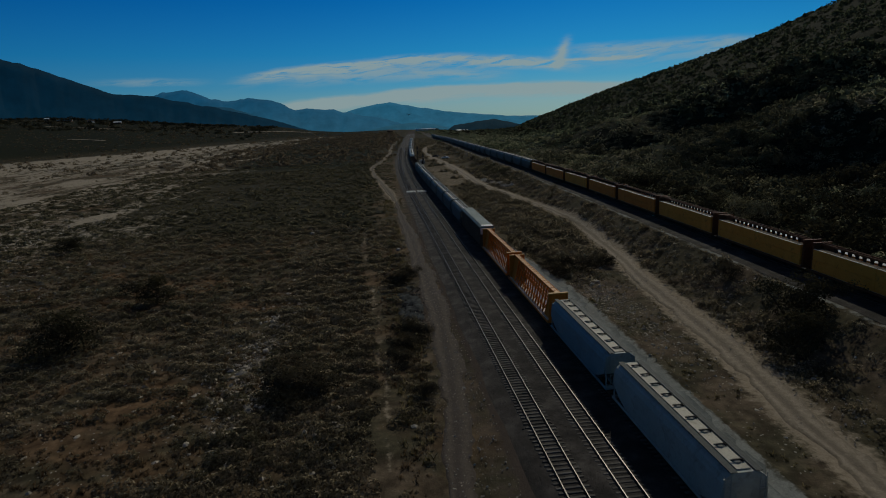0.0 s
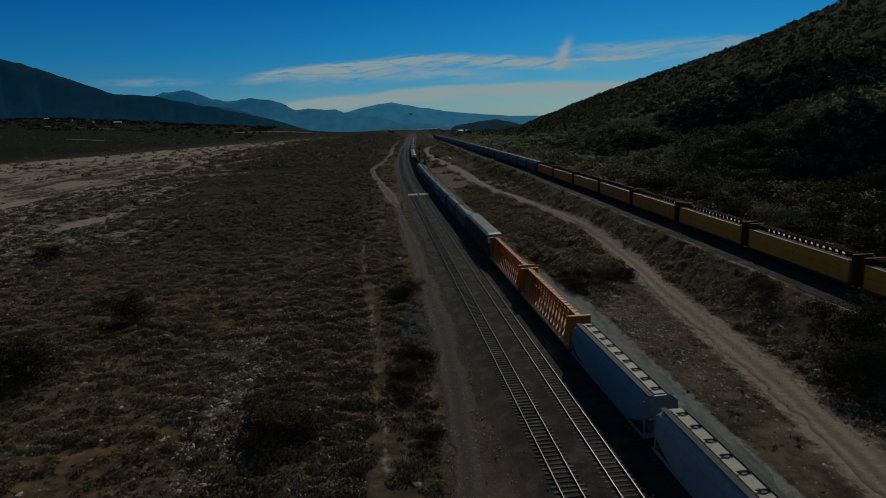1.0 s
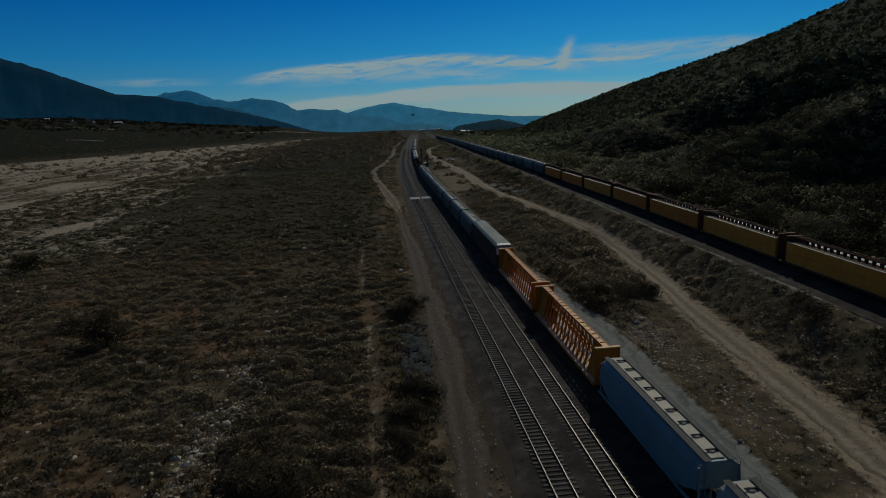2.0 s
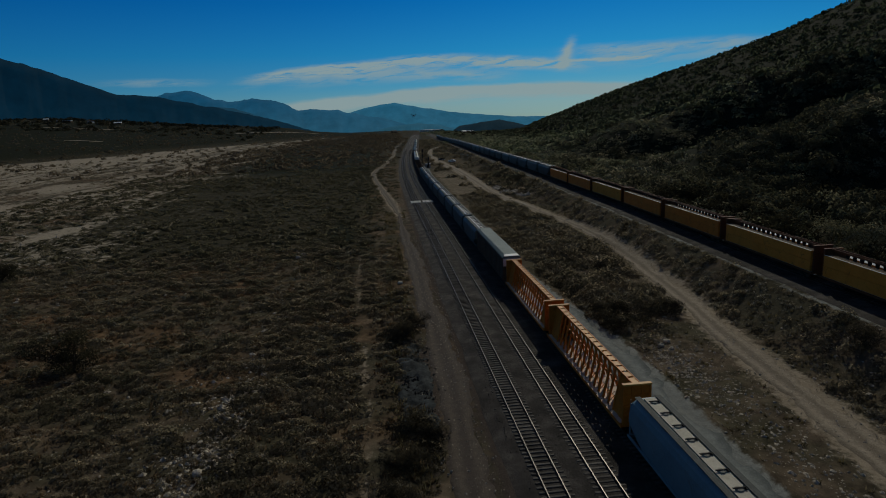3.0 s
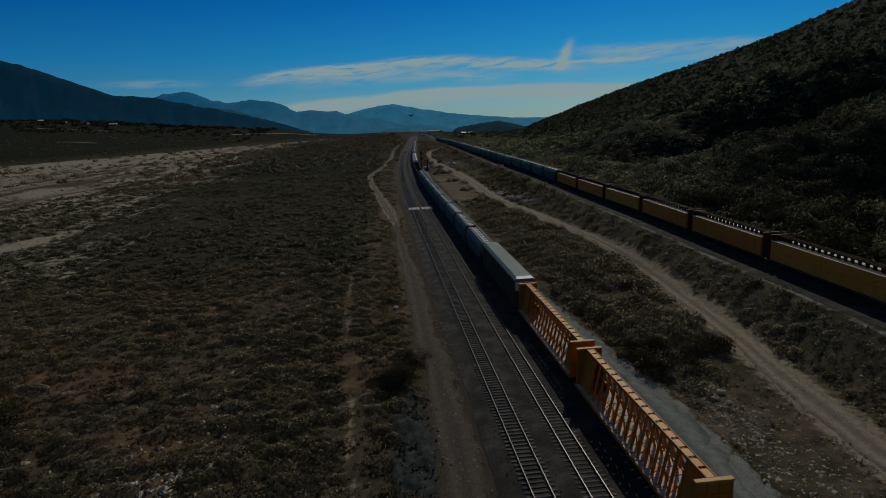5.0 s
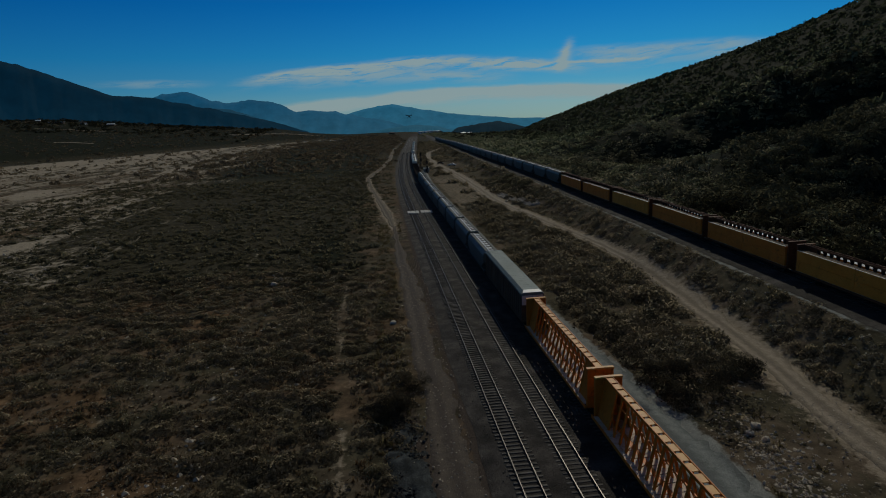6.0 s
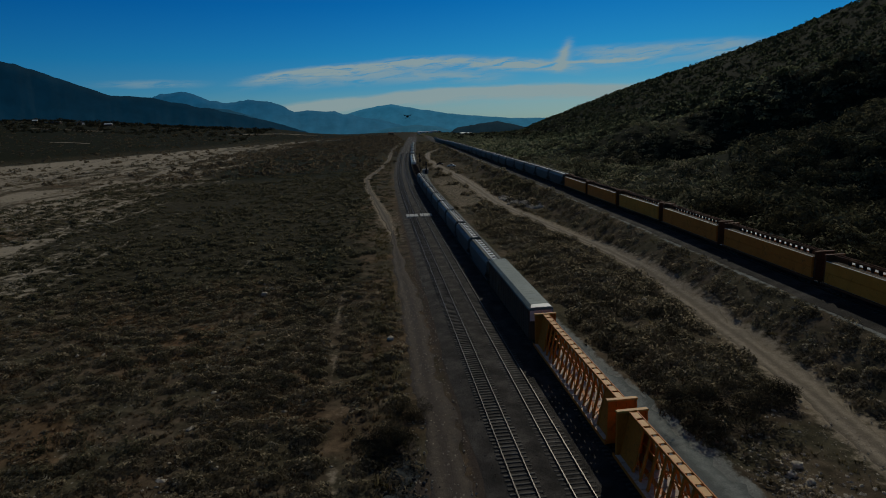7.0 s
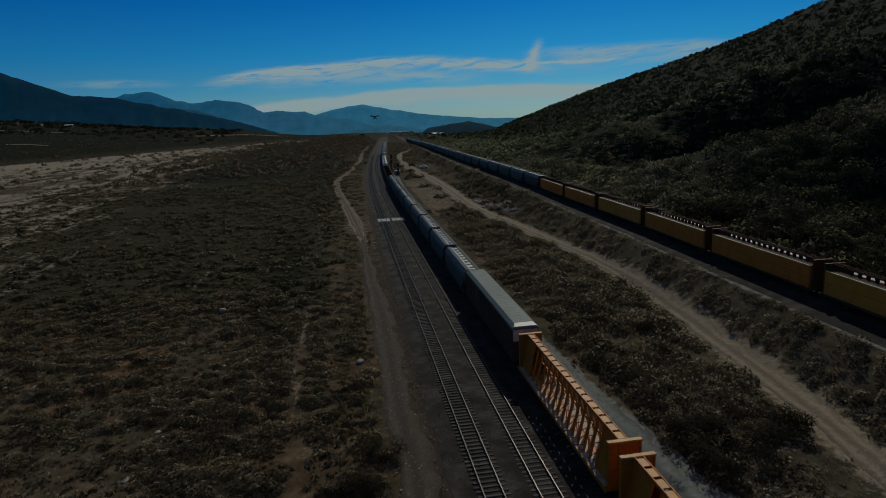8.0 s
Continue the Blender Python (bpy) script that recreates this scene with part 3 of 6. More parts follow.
tx = track_x(np.clip(Y, -80, 1500))
rx = right_x(np.clip(Y, -60, 1200))
road = np.maximum.reduce([0.3 * on_road(LEFT_ROAD, X, Y, 3.0), on_road(BEND_ROAD, X, Y, 2.5), on_road(RIGHT_ROAD, X, Y, 3.4)])
road = np.maximum(road, 0.36 * sstep(7, 3, np.abs(X - 4)) * sstep(165, 205, Y) * sstep(285, 240, Y))
apron = 0.42 * sstep(24, 28, X) * sstep(43, 37, X) * sstep(200, 245, Y) * sstep(440, 330, Y)
road = np.maximum(road, apron)
sway = 1.5 * fbm(Y / 7 + 3, Y * 0 + 5, 3)
trail = np.clip(0.75 + 0.5 * fbm(X / 3, Y / 6, 3) - np.abs(X - footpath(Y) - sway) / (1.5 + 2.2 * fbm(Y / 5, Y * 0 + 9, 3)), 0, 1) * (Y > 30) * (Y < 152)
road = np.maximum(road, trail * 0.62)
near_edge = np.interp(Y, *WASH_NEAR)
hook = np.interp(Y, *WASH_HOOK)
s_far = 0.903 * (-410 - X) + 0.429 * (Y - 708)
inside = sstep(8, -25, s_far) * sstep(95, 165, Y - 0.4 * X)
wash = inside * np.where(X < hook, 0.74, 0.5) * sstep(near_edge + 12, near_edge - 12, X)
wash = np.maximum(wash, inside * 0.5 * sstep(near_edge + 95, near_edge + 10, X))
ballast = (0.42 * sstep(tx - 8.5, tx - 4.8, X) * sstep(330, 230, Y) + 0.58 * sstep(tx - 3.8, tx - 2.4, X)) * sstep(tx + 12.6, tx + 11.0, X) * (Y < 1500) + sstep(rx - 4.9, rx - 4.2, X) * sstep(rx + 6, rx + 4, X) * (Y < 1200)
stony = np.clip(0.25 + 0.9 * sstep(-2, -30, X) * sstep(-150, -30, X) + 0.9 * sstep(28, 31, X) * sstep(40, 33, X) * sstep(110, 80, Y), 0, 1) * sstep(rx + 8, rx + 3, X) * (1 - 0.7 * sstep(180, 380, Y))
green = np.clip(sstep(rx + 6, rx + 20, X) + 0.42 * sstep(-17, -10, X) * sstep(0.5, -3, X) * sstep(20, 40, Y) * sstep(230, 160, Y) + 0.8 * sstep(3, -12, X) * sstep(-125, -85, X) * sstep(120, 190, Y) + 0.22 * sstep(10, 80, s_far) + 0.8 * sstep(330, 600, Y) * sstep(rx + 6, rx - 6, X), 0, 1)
grey = on_road(GREY_ROAD, X, Y, 1.2)
pile = np.clip(0.85 - np.hypot((X - 3.6) / 2.4, (Y - 88) / 16) * 0.45, 0, 1)
ballast = np.maximum(ballast, pile)
shoulder = np.clip(1 - np.abs(X - rx + 5.2) / 1.0, 0, 1) * (Y > 30) * (Y < 700)
grey = np.maximum(grey, 0.62 * shoulder)
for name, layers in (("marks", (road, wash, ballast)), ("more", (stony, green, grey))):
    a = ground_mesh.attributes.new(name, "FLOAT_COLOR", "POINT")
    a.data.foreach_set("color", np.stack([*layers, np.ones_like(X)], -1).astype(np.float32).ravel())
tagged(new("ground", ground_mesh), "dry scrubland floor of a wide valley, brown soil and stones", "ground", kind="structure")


def strip(name, mat, centre, half, ys, lift, label, category, wobble=0.3, crown=0.0):
    """A draped band along y with ragged edges."""
    rng = np.random.RandomState(len(name))
    across = np.linspace(-1, 1, 9)
    c, w = centre(ys), half(ys)
    ragged = lambda q: wobble * (rng.rand(len(ys)) - 0.5) * 2 + 0.55 * w * fbm(ys / 5 + q, ys * 0 + q, 4) * 2
    wl, wr = w + ragged(3.0), w + ragged(40.0)
    XX = c[:, None] + np.where(across < 0, across * wl[:, None], across * wr[:, None])
    YY = np.repeat(ys[:, None], 9, 1)
    ZZ = height(XX, YY) + lift + crown * (1 - np.abs(across) ** 4) - 0.22 * (np.abs(across) > 0.99)
    i = np.arange(len(ys) * 9).reshape(-1, 9)
    q = np.stack([i[:-1, :-1], i[:-1, 1:], i[1:, 1:], i[1:, :-1]], -1).reshape(-1, 4)
    me = quick_mesh(name, np.stack([XX, YY, ZZ], -1).reshape(-1, 3), q, mat, True)
    me.attributes.new("across", "FLOAT", "POINT").data.foreach_set("value", np.tile(across, len(ys)).astype(np.float32))
    return tagged(new(name, me), label, category, kind="structure")


def band(road, name, mat, label, category, y0, y1, lift=0.13):
    ys = spaced([(y0, 1.0), (min(150, y1 - 1), 3.0), (y1, 0)]) if y0 < 150 else spaced([(y0, 3.0), (y1, 0)])
    return strip(name, mat, lambda v: curve(road[0], road[1], v), lambda v: np.interp(v, road[0], road[2]) * 0.9, ys, lift, label, category)


band(LEFT_ROAD, "dirt_road_1", LEFT_DUST, "pale rutted dirt road beside the railway tracks", "dirt road", 0, 212)
band(BEND_ROAD, "dirt_road_2", BEND_DUST, "winding pale dirt road through the scrub", "dirt road", 207, 880)
band(RIGHT_ROAD, "dirt_road_3", PALE_DUST, "pale dirt road curving below the railway bank", "dirt road", 0, 690)
band(GREY_ROAD, "gravel_strip", SHADE_GRAVEL, "smooth grey gravel strip beside the standing train", "gravel", 0, 400)

def gravel_heap():
    """A low spread heap of grey-blue gravel tipped beside the dirt road."""
    xs, ys = np.linspace(-1, 1, 25), np.linspace(-1, 1, 90)
    A, B = np.meshgrid(xs, ys)
    XX, YY = 3.3 + 2.3 * A + 0.5 * fbm(B * 4, A * 2 + 3), 88 + 15 * B + 1.5 * fbm(A * 3 + 8, B * 3)
    rim = np.clip(1 - A**4 - np.abs(B) ** 5, -0.3, 1) + 1.2 * fbm(XX / 1.5, YY / 1.5, 4)
    ZZ = height(XX, YY) - 0.42 + 0.62 * np.clip(rim, -0.3, 1.4) + 0.34 * fbm(XX / 0.4, YY / 0.4, 3)
    i = np.arange(A.size).reshape(A.shape)
    q = np.stack([i[:-1, :-1], i[:-1, 1:], i[1:, 1:], i[1:, :-1]], -1).reshape(-1, 4)
    me = quick_mesh("gravel_heap", np.stack([XX, YY, ZZ], -1).reshape(-1, 3), q, HEAP, True)
    tagged(new("gravel_heap", me), "low spread heap of grey-blue gravel beside the road", "gravel heap", kind="stuff")


gravel_heap()

# ---- rails ----
RAIL_TOP, GAUGE = 0.5, 1.5
OFFSETS = (0.0, 4.15, 9.05)
BED = 0.25


def ballast_bed(name, centre, half, ys, base, label):
    prof = np.array([(-1.0, -0.25), (-0.8, 0.0), (-0.25, 0.04), (0.25, 0.04), (0.8, 0.0), (1.0, -0.25)])
    c = centre(ys)
    XX = c[:, None] + prof[None, :, 0] * half
    for col, shift in ((0, 5.0), (-1, 90.0)):
        XX[:, col] += 0.7 * fbm(ys / 7 + shift, ys * 0 + shift, 4)
    ZZ = base(XX, np.repeat(ys[:, None], 6, 1)) + BED + prof[None, :, 1]
    i = np.arange(len(ys) * 6).reshape(-1, 6)
    q = np.stack([i[:-1, :-1], i[:-1, 1:], i[1:, 1:], i[1:, :-1]], -1).reshape(-1, 4)
    return tagged(new(name, quick_mesh(name, np.stack([XX, np.repeat(ys[:, None], 6, 1), ZZ], -1).reshape(-1, 3), q, GRAVEL, True)), label, "track bed", kind="structure")


flat_base = lambda x, y: np.zeros_like(x)
right_base = lambda x, y: np.full_like(x, RIGHT_Z) * sstep(900, 500, y)
line_y = spaced([(-60, 2), (250, 8), (1200, 0)])
ballast_bed("track_bed_1", lambda v: track_x(v) + 4.85, 7.9, line_y, flat_base, "broad bed of dark crushed stone under three tracks")
ballast_bed("track_bed_2", right_x, 4.9, line_y, right_base, "raised bed of dark crushed stone on the bank")


def rail(centre, offset, base, parent):
    prof = [(-0.07, 0.0), (0.07, 0.0), (0.03, 0.05), (0.03, 0.11), (0.045, 0.13), (0.045, 0.17), (-0.045, 0.17), (-0.045, 0.13), (-0.03, 0.11), (-0.03, 0.05)]
    bm = bmesh.new()
    rings = []
    for y in line_y:
        cx = float(centre(y)) + offset
        zz = float(base(np.array([cx]), np.array([y]))[0]) + RAIL_TOP - 0.17
        rings.append([(cx + a, y, zz + b) for a, b in prof])
    loft(bm, rings)
    for f in bm.faces:
        if f.normal.z > 0.7 and f.calc_center_median().z > 0.48:
            f.material_index = 1
    return part("rail", bm, [RAIL_SIDE, RAIL], parent, "rusty steel rail with a worn head")


tie_bm = bmesh.new()
box(tie_bm, -1.3, 1.3, -0.13, 0.13, -0.13, 0.1, 0.03)
tie_mesh = bpy.data.meshes.new("tie")
tie_bm.to_mesh(tie_mesh)
tie_bm.free()
tie_mesh.materials.append(TIE)
TIE_V = np.empty(len(tie_mesh.vertices) * 3, np.float32)
tie_mesh.vertices.foreach_get("co", TIE_V)
TIE_V = TIE_V.reshape(-1, 3)
TIE_F = [tuple(p.vertices) for p in tie_mesh.polygons]


def track(name, centre, base, label, first, last, near):
    """A railway track: two rails, the near ties one by one, the rest joined."""
    t = thing(name, label, "railway track", kind="structure")
    for side in (-1, 1):
        rail(centre, side * GAUGE / 2, base, t)
    rng = np.random.RandomState(int(abs(centre(0.0)) * 10))
    verts, faces = [], []
    for y in np.arange(first, last, 0.62):
        cx = float(centre(y))
        z = float(base(np.array([cx]), np.array([y]))[0]) + 0.235
        if near[0] < y < near[1]:
            o = new("tie", tie_mesh)
            o.parent = t
            o.location = (cx + rng.uniform(-0.05, 0.05), y, z)
            o.rotation_euler = (0, 0, rng.uniform(-0.02, 0.02))
        else:
            n = len(verts) * len(TIE_V)
            verts.append(TIE_V * (1, 1, 1) + (cx + rng.uniform(-0.05, 0.05), y, z))
            faces += [tuple(i + n for i in f) for f in TIE_F]
    if verts:
        me = bpy.data.meshes.new("tie_row")
        me.from_pydata(np.concatenate(verts).tolist(), [], faces)
        me.materials.append(TIE)
        row = tagged(new("tie_row", me), "long row of far concrete ties", "", "", "stuff")
        row.parent = t
    return t


# ---- rolling stock ----
def truck(parent, y):
    """A two-axle bogie under a freight car."""
    bm = bmesh.new()
    for s in (-1, 1):
        box(bm, s * 1.0 - 0.08, s * 1.0 + 0.08, y - 1.25, y + 1.25, 0.42, 0.62, 0.03)
        box(bm, s * 1.0 - 0.1, s * 1.0 + 0.1, y - 0.45, y + 0.45, 0.28, 0.72, 0.05)
    box(bm, -1.0, 1.0, y - 0.2, y + 0.2, 0.45, 0.75)
    t = part("truck", bm, UNDER, parent)
    for a in (-0.88, 0.88):
        w = bmesh.new()
        rod(w, (-0.9, y + a, 0.46), (0.9, y + a, 0.46), 0.08, 8)
        for s in (-1, 1):
            rod(w, (s * 0.70, y + a, 0.46), (s * 0.84, y + a, 0.46), 0.46, 18)
        part("wheelset", w, WHEEL, t)


def coupler(parent, y, s):
    bm = bmesh.new()
    box(bm, -0.13, 0.13, min(y, y + s * 0.9), max(y, y + s * 0.9), 0.72, 0.98, 0.03)
    box(bm, -0.2, 0.2, y + s * 0.62 - 0.15, y + s * 0.62 + 0.15, 0.68, 1.02, 0.05)
    part("coupler", bm, UNDER, parent)


def ladder(bm, x, y, z0, z1, along="x", w=0.42):
    dx, dy = (w, 0) if along == "x" else (0, w)
    for s in (0, 1):
        rod(bm, (x + s * dx, y + s * dy, z0), (x + s * dx, y + s * dy, z1), 0.025, 5)
    for z in np.arange(z0 + 0.2, z1, 0.38):
        rod(bm, (x, y, z), (x + dx, y + dy, z), 0.02, 5)


def covered_hopper(label, skin, L=18.9, hatches=9, group="covered hoppers", trough=None, roof=None):
    """A covered grain hopper with bowed sides, a roof trough with hatches, walkways and three discharge bays."""
    t = thing("covered_hopper_car", label, "rail car", group)
    half = [(0.0, 4.5), (0.6, 4.49), (1.0, 4.4), (1.34, 4.16), (1.52, 3.75), (1.6, 3.1), (1.62, 2.3), (1.58, 1.55), (1.5, 1.02)]
    ring = half + [(-x, z) for x, z in half[:0:-1]]
    B = L / 2 - 0.5
    bm = bmesh.new()
    rings = []
    for y, low in ((-B, 2.5), (-B + 1.6, 1.7), (-B + 3.2, 1.05), (0, 1.02), (B - 3.2, 1.05), (B - 1.6, 1.7), (B, 2.5)):
        rings.append([(x * (0.985 if abs(y) == B else 1), y, max(z, low) if z < 4 else z) for x, z in ring])
    loft(bm, rings)
    part("body", bm, skin, t)
    # Thin shell that gives the roof its sunlit tone apart from the body.
    if roof:
        bm = bmesh.new()
        top = [(x, z + 0.012) for x, z in half[4:0:-1]] + [(0.0, 4.512)] + [(-x, z + 0.012) for x, z in half[1:5]]
        under = [(x, z - 0.03) for x, z in top[::-1]]
        loft(bm, [[(x, e * (B + 0.04), z) for x, z in top + under] for e in (-1, 1)])
        part("roof", bm, roof, t, "dusty roof sheet, paler for the sunlight on it")
    bm = bmesh.new()
    for s in (-1, 1):
        box(bm, s * 1.5 - 0.07, s * 1.5 + 0.07, -L / 2 + 0.2, L / 2 - 0.2, 0.98, 1.22, 0.02)
    for e in (-1, 1):
        box(bm, -1.5, 1.5, e * (L / 2 - 0.3) - 0.1, e * (L / 2 - 0.3) + 0.1, 0.95, 1.2, 0.02)
        box(bm, -1.45, 1.45, min(e * B, e * (L / 2 - 0.3)), max(e * B, e * (L / 2 - 0.3)), 1.2, 1.26)
        box(bm, -0.3, 0.3, min(e * 5, e * L / 2), max(e * 5, e * L / 2), 0.75, 1.05)
        for s in (-1, 1):
            bar(bm, (s * 1.42, e * (L / 2 - 0.35), 1.2), (s * 1.42, e * (B - 0.02), 4.1), 0.1, 0.1)
            bar(bm, (s * 0.55, e * (L / 2 - 0.35), 1.2), (s * 0.55, e * (B - 0.02), 3.0), 0.1, 0.1)
    part("underframe", bm, skin, t)
    for y in (-B / 2 - 0.2, 0.0, B / 2 + 0.2):
        bm = bmesh.new()
        loft(bm, [[(-1.45, y - 2.2, 1.3), (1.45, y - 2.2, 1.3), (1.45, y + 2.2, 1.3), (-1.45, y + 2.2, 1.3)], [(-0.55, y - 0.5, 0.42), (0.55, y - 0.5, 0.42), (0.55, y + 0.5, 0.42), (-0.55, y + 0.5, 0.42)]])
        part("discharge_bay", bm, skin, t)
    bm = bmesh.new()
    box(bm, -0.48, 0.48, -B + 0.25, B - 0.25, 4.46, 4.58, 0.02)
    part("hatch_trough", bm, trough or ROOF_CREAM, t, "pale hatch trough along the roof")
    for s in (-1, 1):
        bm = bmesh.new()
        box(bm, s * 0.86 - 0.24, s * 0.86 + 0.24, -B - 0.1, B + 0.1, 4.56, 4.6)
        for y in np.linspace(-B + 0.3, B - 0.3, 8):
            box(bm, s * 0.82 - 0.2, s * 0.82 + 0.2, y - 0.04, y + 0.04, 4.4, 4.57)
        part("walkway", bm, WALKWAY, t, "dark grating walkway on the roof")
    for y in np.linspace(-B + 1.1, B - 1.1, hatches):
        bm = bmesh.new()
        rod(bm, (0, y, 4.57), (0, y, 4.66), 0.27, 12)
        rod(bm, (0, y, 4.66), (0, y, 4.7), 0.27, 12, 0.1)
        hatch = part("hatch", bm, HATCH, t, "weathered round roof hatch")
        bm = bmesh.new()
        box(bm, -0.42, 0.42, y - 0.05, y + 0.05, 4.68, 4.74)
        box(bm, 0.36, 0.46, y - 0.14, y + 0.14, 4.57, 4.7)
        part("latch_bar", bm, UNDER, hatch, "dark latch bar")
    for e in (-1, 1):
        for s in (-1, 1):
            bm = bmesh.new()
            ladder(bm, s * 1.2 - 0.2, e * (L / 2 - 0.42), 1.2, 4.4, "x")
            part("ladder", bm, skin, t)
    for e in (-1, 1):
        truck(t, e * (L / 2 - 2.2))
        coupler(t, e * L / 2, e)
    return t


def centerbeam(label, paint, top, L=23.2, group="centre-beam flat cars", splayed=False):
    """A centre-beam lumber flat: deck with risers, two bulkheads, a trussed beam along the middle; loaded with wrapped lumber or empty."""
    t = thing("centerbeam_flat_car", label, "rail car", group)
    H, B = 4.72, L / 2
    bm = bmesh.new()
    box(bm, -0.35, 0.35, -B, B, 0.62, 1.02)
    for s in (-1, 1):
        box(bm, s * 1.42 - 0.05, s * 1.42 + 0.05, -B, B, 0.82, 1.12, 0.01)
    for y in np.linspace(-B + 0.3, B - 0.3, 19):
        box(bm, -1.4, 1.4, y - 0.08, y + 0.08, 0.78, 1.0)
    part("underframe", bm, paint, t)
    n = 19
    step = (L - 0.8) / n
    for s in (-1, 1):
        for i in range(n):
            y0 = -B + 0.4 + i * step
            bm = bmesh.new()
            v = [bm.verts.new(p) for p in ((s * 0.22, y0 + 0.06, 1.06), (s * 1.42, y0 + 0.06, 1.14), (s * 1.42, y0 + step - 0.06, 1.14), (s * 0.22, y0 + step - 0.06, 1.06))]
            w = [bm.verts.new(p.co - Vector((0, 0, 0.06))) for p in v]
            bm.faces.new(v), bm.faces.new(w[::-1])
            for a in range(4):
                bm.faces.new((v[a], w[a], w[(a + 1) % 4], v[(a + 1) % 4]))
            bmesh.ops.recalc_face_normals(bm, faces=bm.faces[:])
            part("deck_panel", bm, DECK, t)
    for e in (-1, 1):
        bm = bmesh.new()
        y = e * (B - 0.2)
        box(bm, -1.24, 1.24, y - 0.05, y + 0.05, 1.0, H, 0.01)
        head = part("bulkhead", bm, paint, t)
        for x in (-1.18, -0.42, 0.42, 1.18):
            bm = bmesh.new()
            box(bm, x - 0.07, x + 0.07, y - 0.15, y + 0.15, 1.0, H - 0.08)
            part("stiffener", bm, paint, head)
        for z in (1.9, 2.8, 3.7):
            bm = bmesh.new()
            box(bm, -1.1, 1.1, y + e * 0.05, y + e * 0.13, z - 0.06, z + 0.06)
            part("crossbar", bm, paint, head)
        bm = bmesh.new()
        box(bm, -1.3, 1.3, y - 0.2, y + 0.2, H - 0.08, H + 0.08, 0.02)
        part("cap", bm, top, head)
        bm = bmesh.new()
        if splayed:
            for s in (-1, 1):
                sheet = [(1.0, B - 0.4, 1.1), (0.3, B - 0.4, H - 0.1), (0.3, B - 2.6, H - 0.1), (0.76, B - 3.2, 2.3), (1.0, B - 2.9, 1.1)]
                loft(bm, [[(s * x, e * q, z) for x, q, z in sheet], [(s * (x - 0.06), e * q, z) for x, q, z in sheet]])
        else:
            loft(bm, [[(-0.06, e * (B - 0.4), 1.05), (-0.06, e * (B - 0.4), H - 0.1), (-0.06, e * (B - 2.4), H - 0.1), (-0.06, e * (B - 3.3), 1.9), (-0.06, e * (B - 3.0), 1.05)], [(0.06, e * (B - 0.4), 1.05), (0.06, e * (B - 0.4), H - 0.1), (0.06, e * (B - 2.4), H - 0.1), (0.06, e * (B - 3.3), 1.9), (0.06, e * (B - 3.0), 1.05)]])
        part("end_panel", bm, paint, t)
    # top chord: two flanges, cross ribs, plates between them
    for s in (-1, 1):
        bm = bmesh.new()
        box(bm, s * 0.32 - 0.04, s * 0.32 + 0.04, -B + 0.2, B - 0.2, H - 0.2, H + 0.05)
        part("chord_flange", bm, paint, t)
    bay = (L - 0.8) / 18
    posts = [-B + 0.4 + i * bay for i in range(19)]
    for a in posts[:-1] if splayed else ():
        bm = bmesh.new()
        box(bm, -0.28, 0.28, a + 0.15, a + bay - 0.15, H - 0.06, H)
        part("chord_plate", bm, top, t)
    if splayed:
        # legs splay from the chord to the deck's edges
        for a in posts[2:-2]:
            for s in (-1, 1):
                bm = bmesh.new()
                bar(bm, (s * 1.0, a, 1.1), (s * 0.28, a, H - 0.2), 0.14, 0.24)
                part("post", bm, paint, t)
        for i, a in enumerate(posts[2:-3]):
            for s in (-1, 1):
                bm = bmesh.new()
                lo, hi = (1.2, 2.7) if i % 2 else (2.7, 1.2)
                f = lambda z: s * (1.0 - 0.72 * (z - 1.1) / (H - 1.3))
                bar(bm, (f(lo), a, lo), (f(hi), a + bay, hi), 0.05, 0.07)
                part("brace", bm, paint, t)
    else:
        for a in posts[2:-2]:
            bm = bmesh.new()
            loft(bm, [[(-0.26, a - 0.1, 1.05), (0.26, a - 0.1, 1.05), (0.26, a + 0.1, 1.05), (-0.26, a + 0.1, 1.05)], [(-0.1, a - 0.08, 2.6), (0.1, a - 0.08, 2.6), (0.1, a + 0.08, 2.6), (-0.1, a + 0.08, 2.6)], [(-0.12, a - 0.08, 3.6), (0.12, a - 0.08, 3.6), (0.12, a + 0.08, 3.6), (-0.12, a + 0.08, 3.6)], [(-0.26, a - 0.1, H - 0.2), (0.26, a - 0.1, H - 0.2), (0.26, a + 0.1, H - 0.2), (-0.26, a + 0.1, H - 0.2)]])
            part("post", bm, UNDER, t)
        for i, a in enumerate(posts[2:-3]):
            bm = bmesh.new()
            lo, hi = (1.1, 2.9) if i % 2 else (2.9, 1.1)
            bar(bm, (0, a, lo), (0, a + bay, hi), 0.07, 0.09)
            part("brace", bm, paint, t)
    bm = bmesh.new()
    box(bm, -0.05, 0.05, -B + 2.4, B - 2.4, 3.0, 3.12)
    part("stringer", bm, paint, t)
    for e in (-1, 1):
        truck(t, e * (B - 2.6))
        coupler(t, e * B, e)
    return t


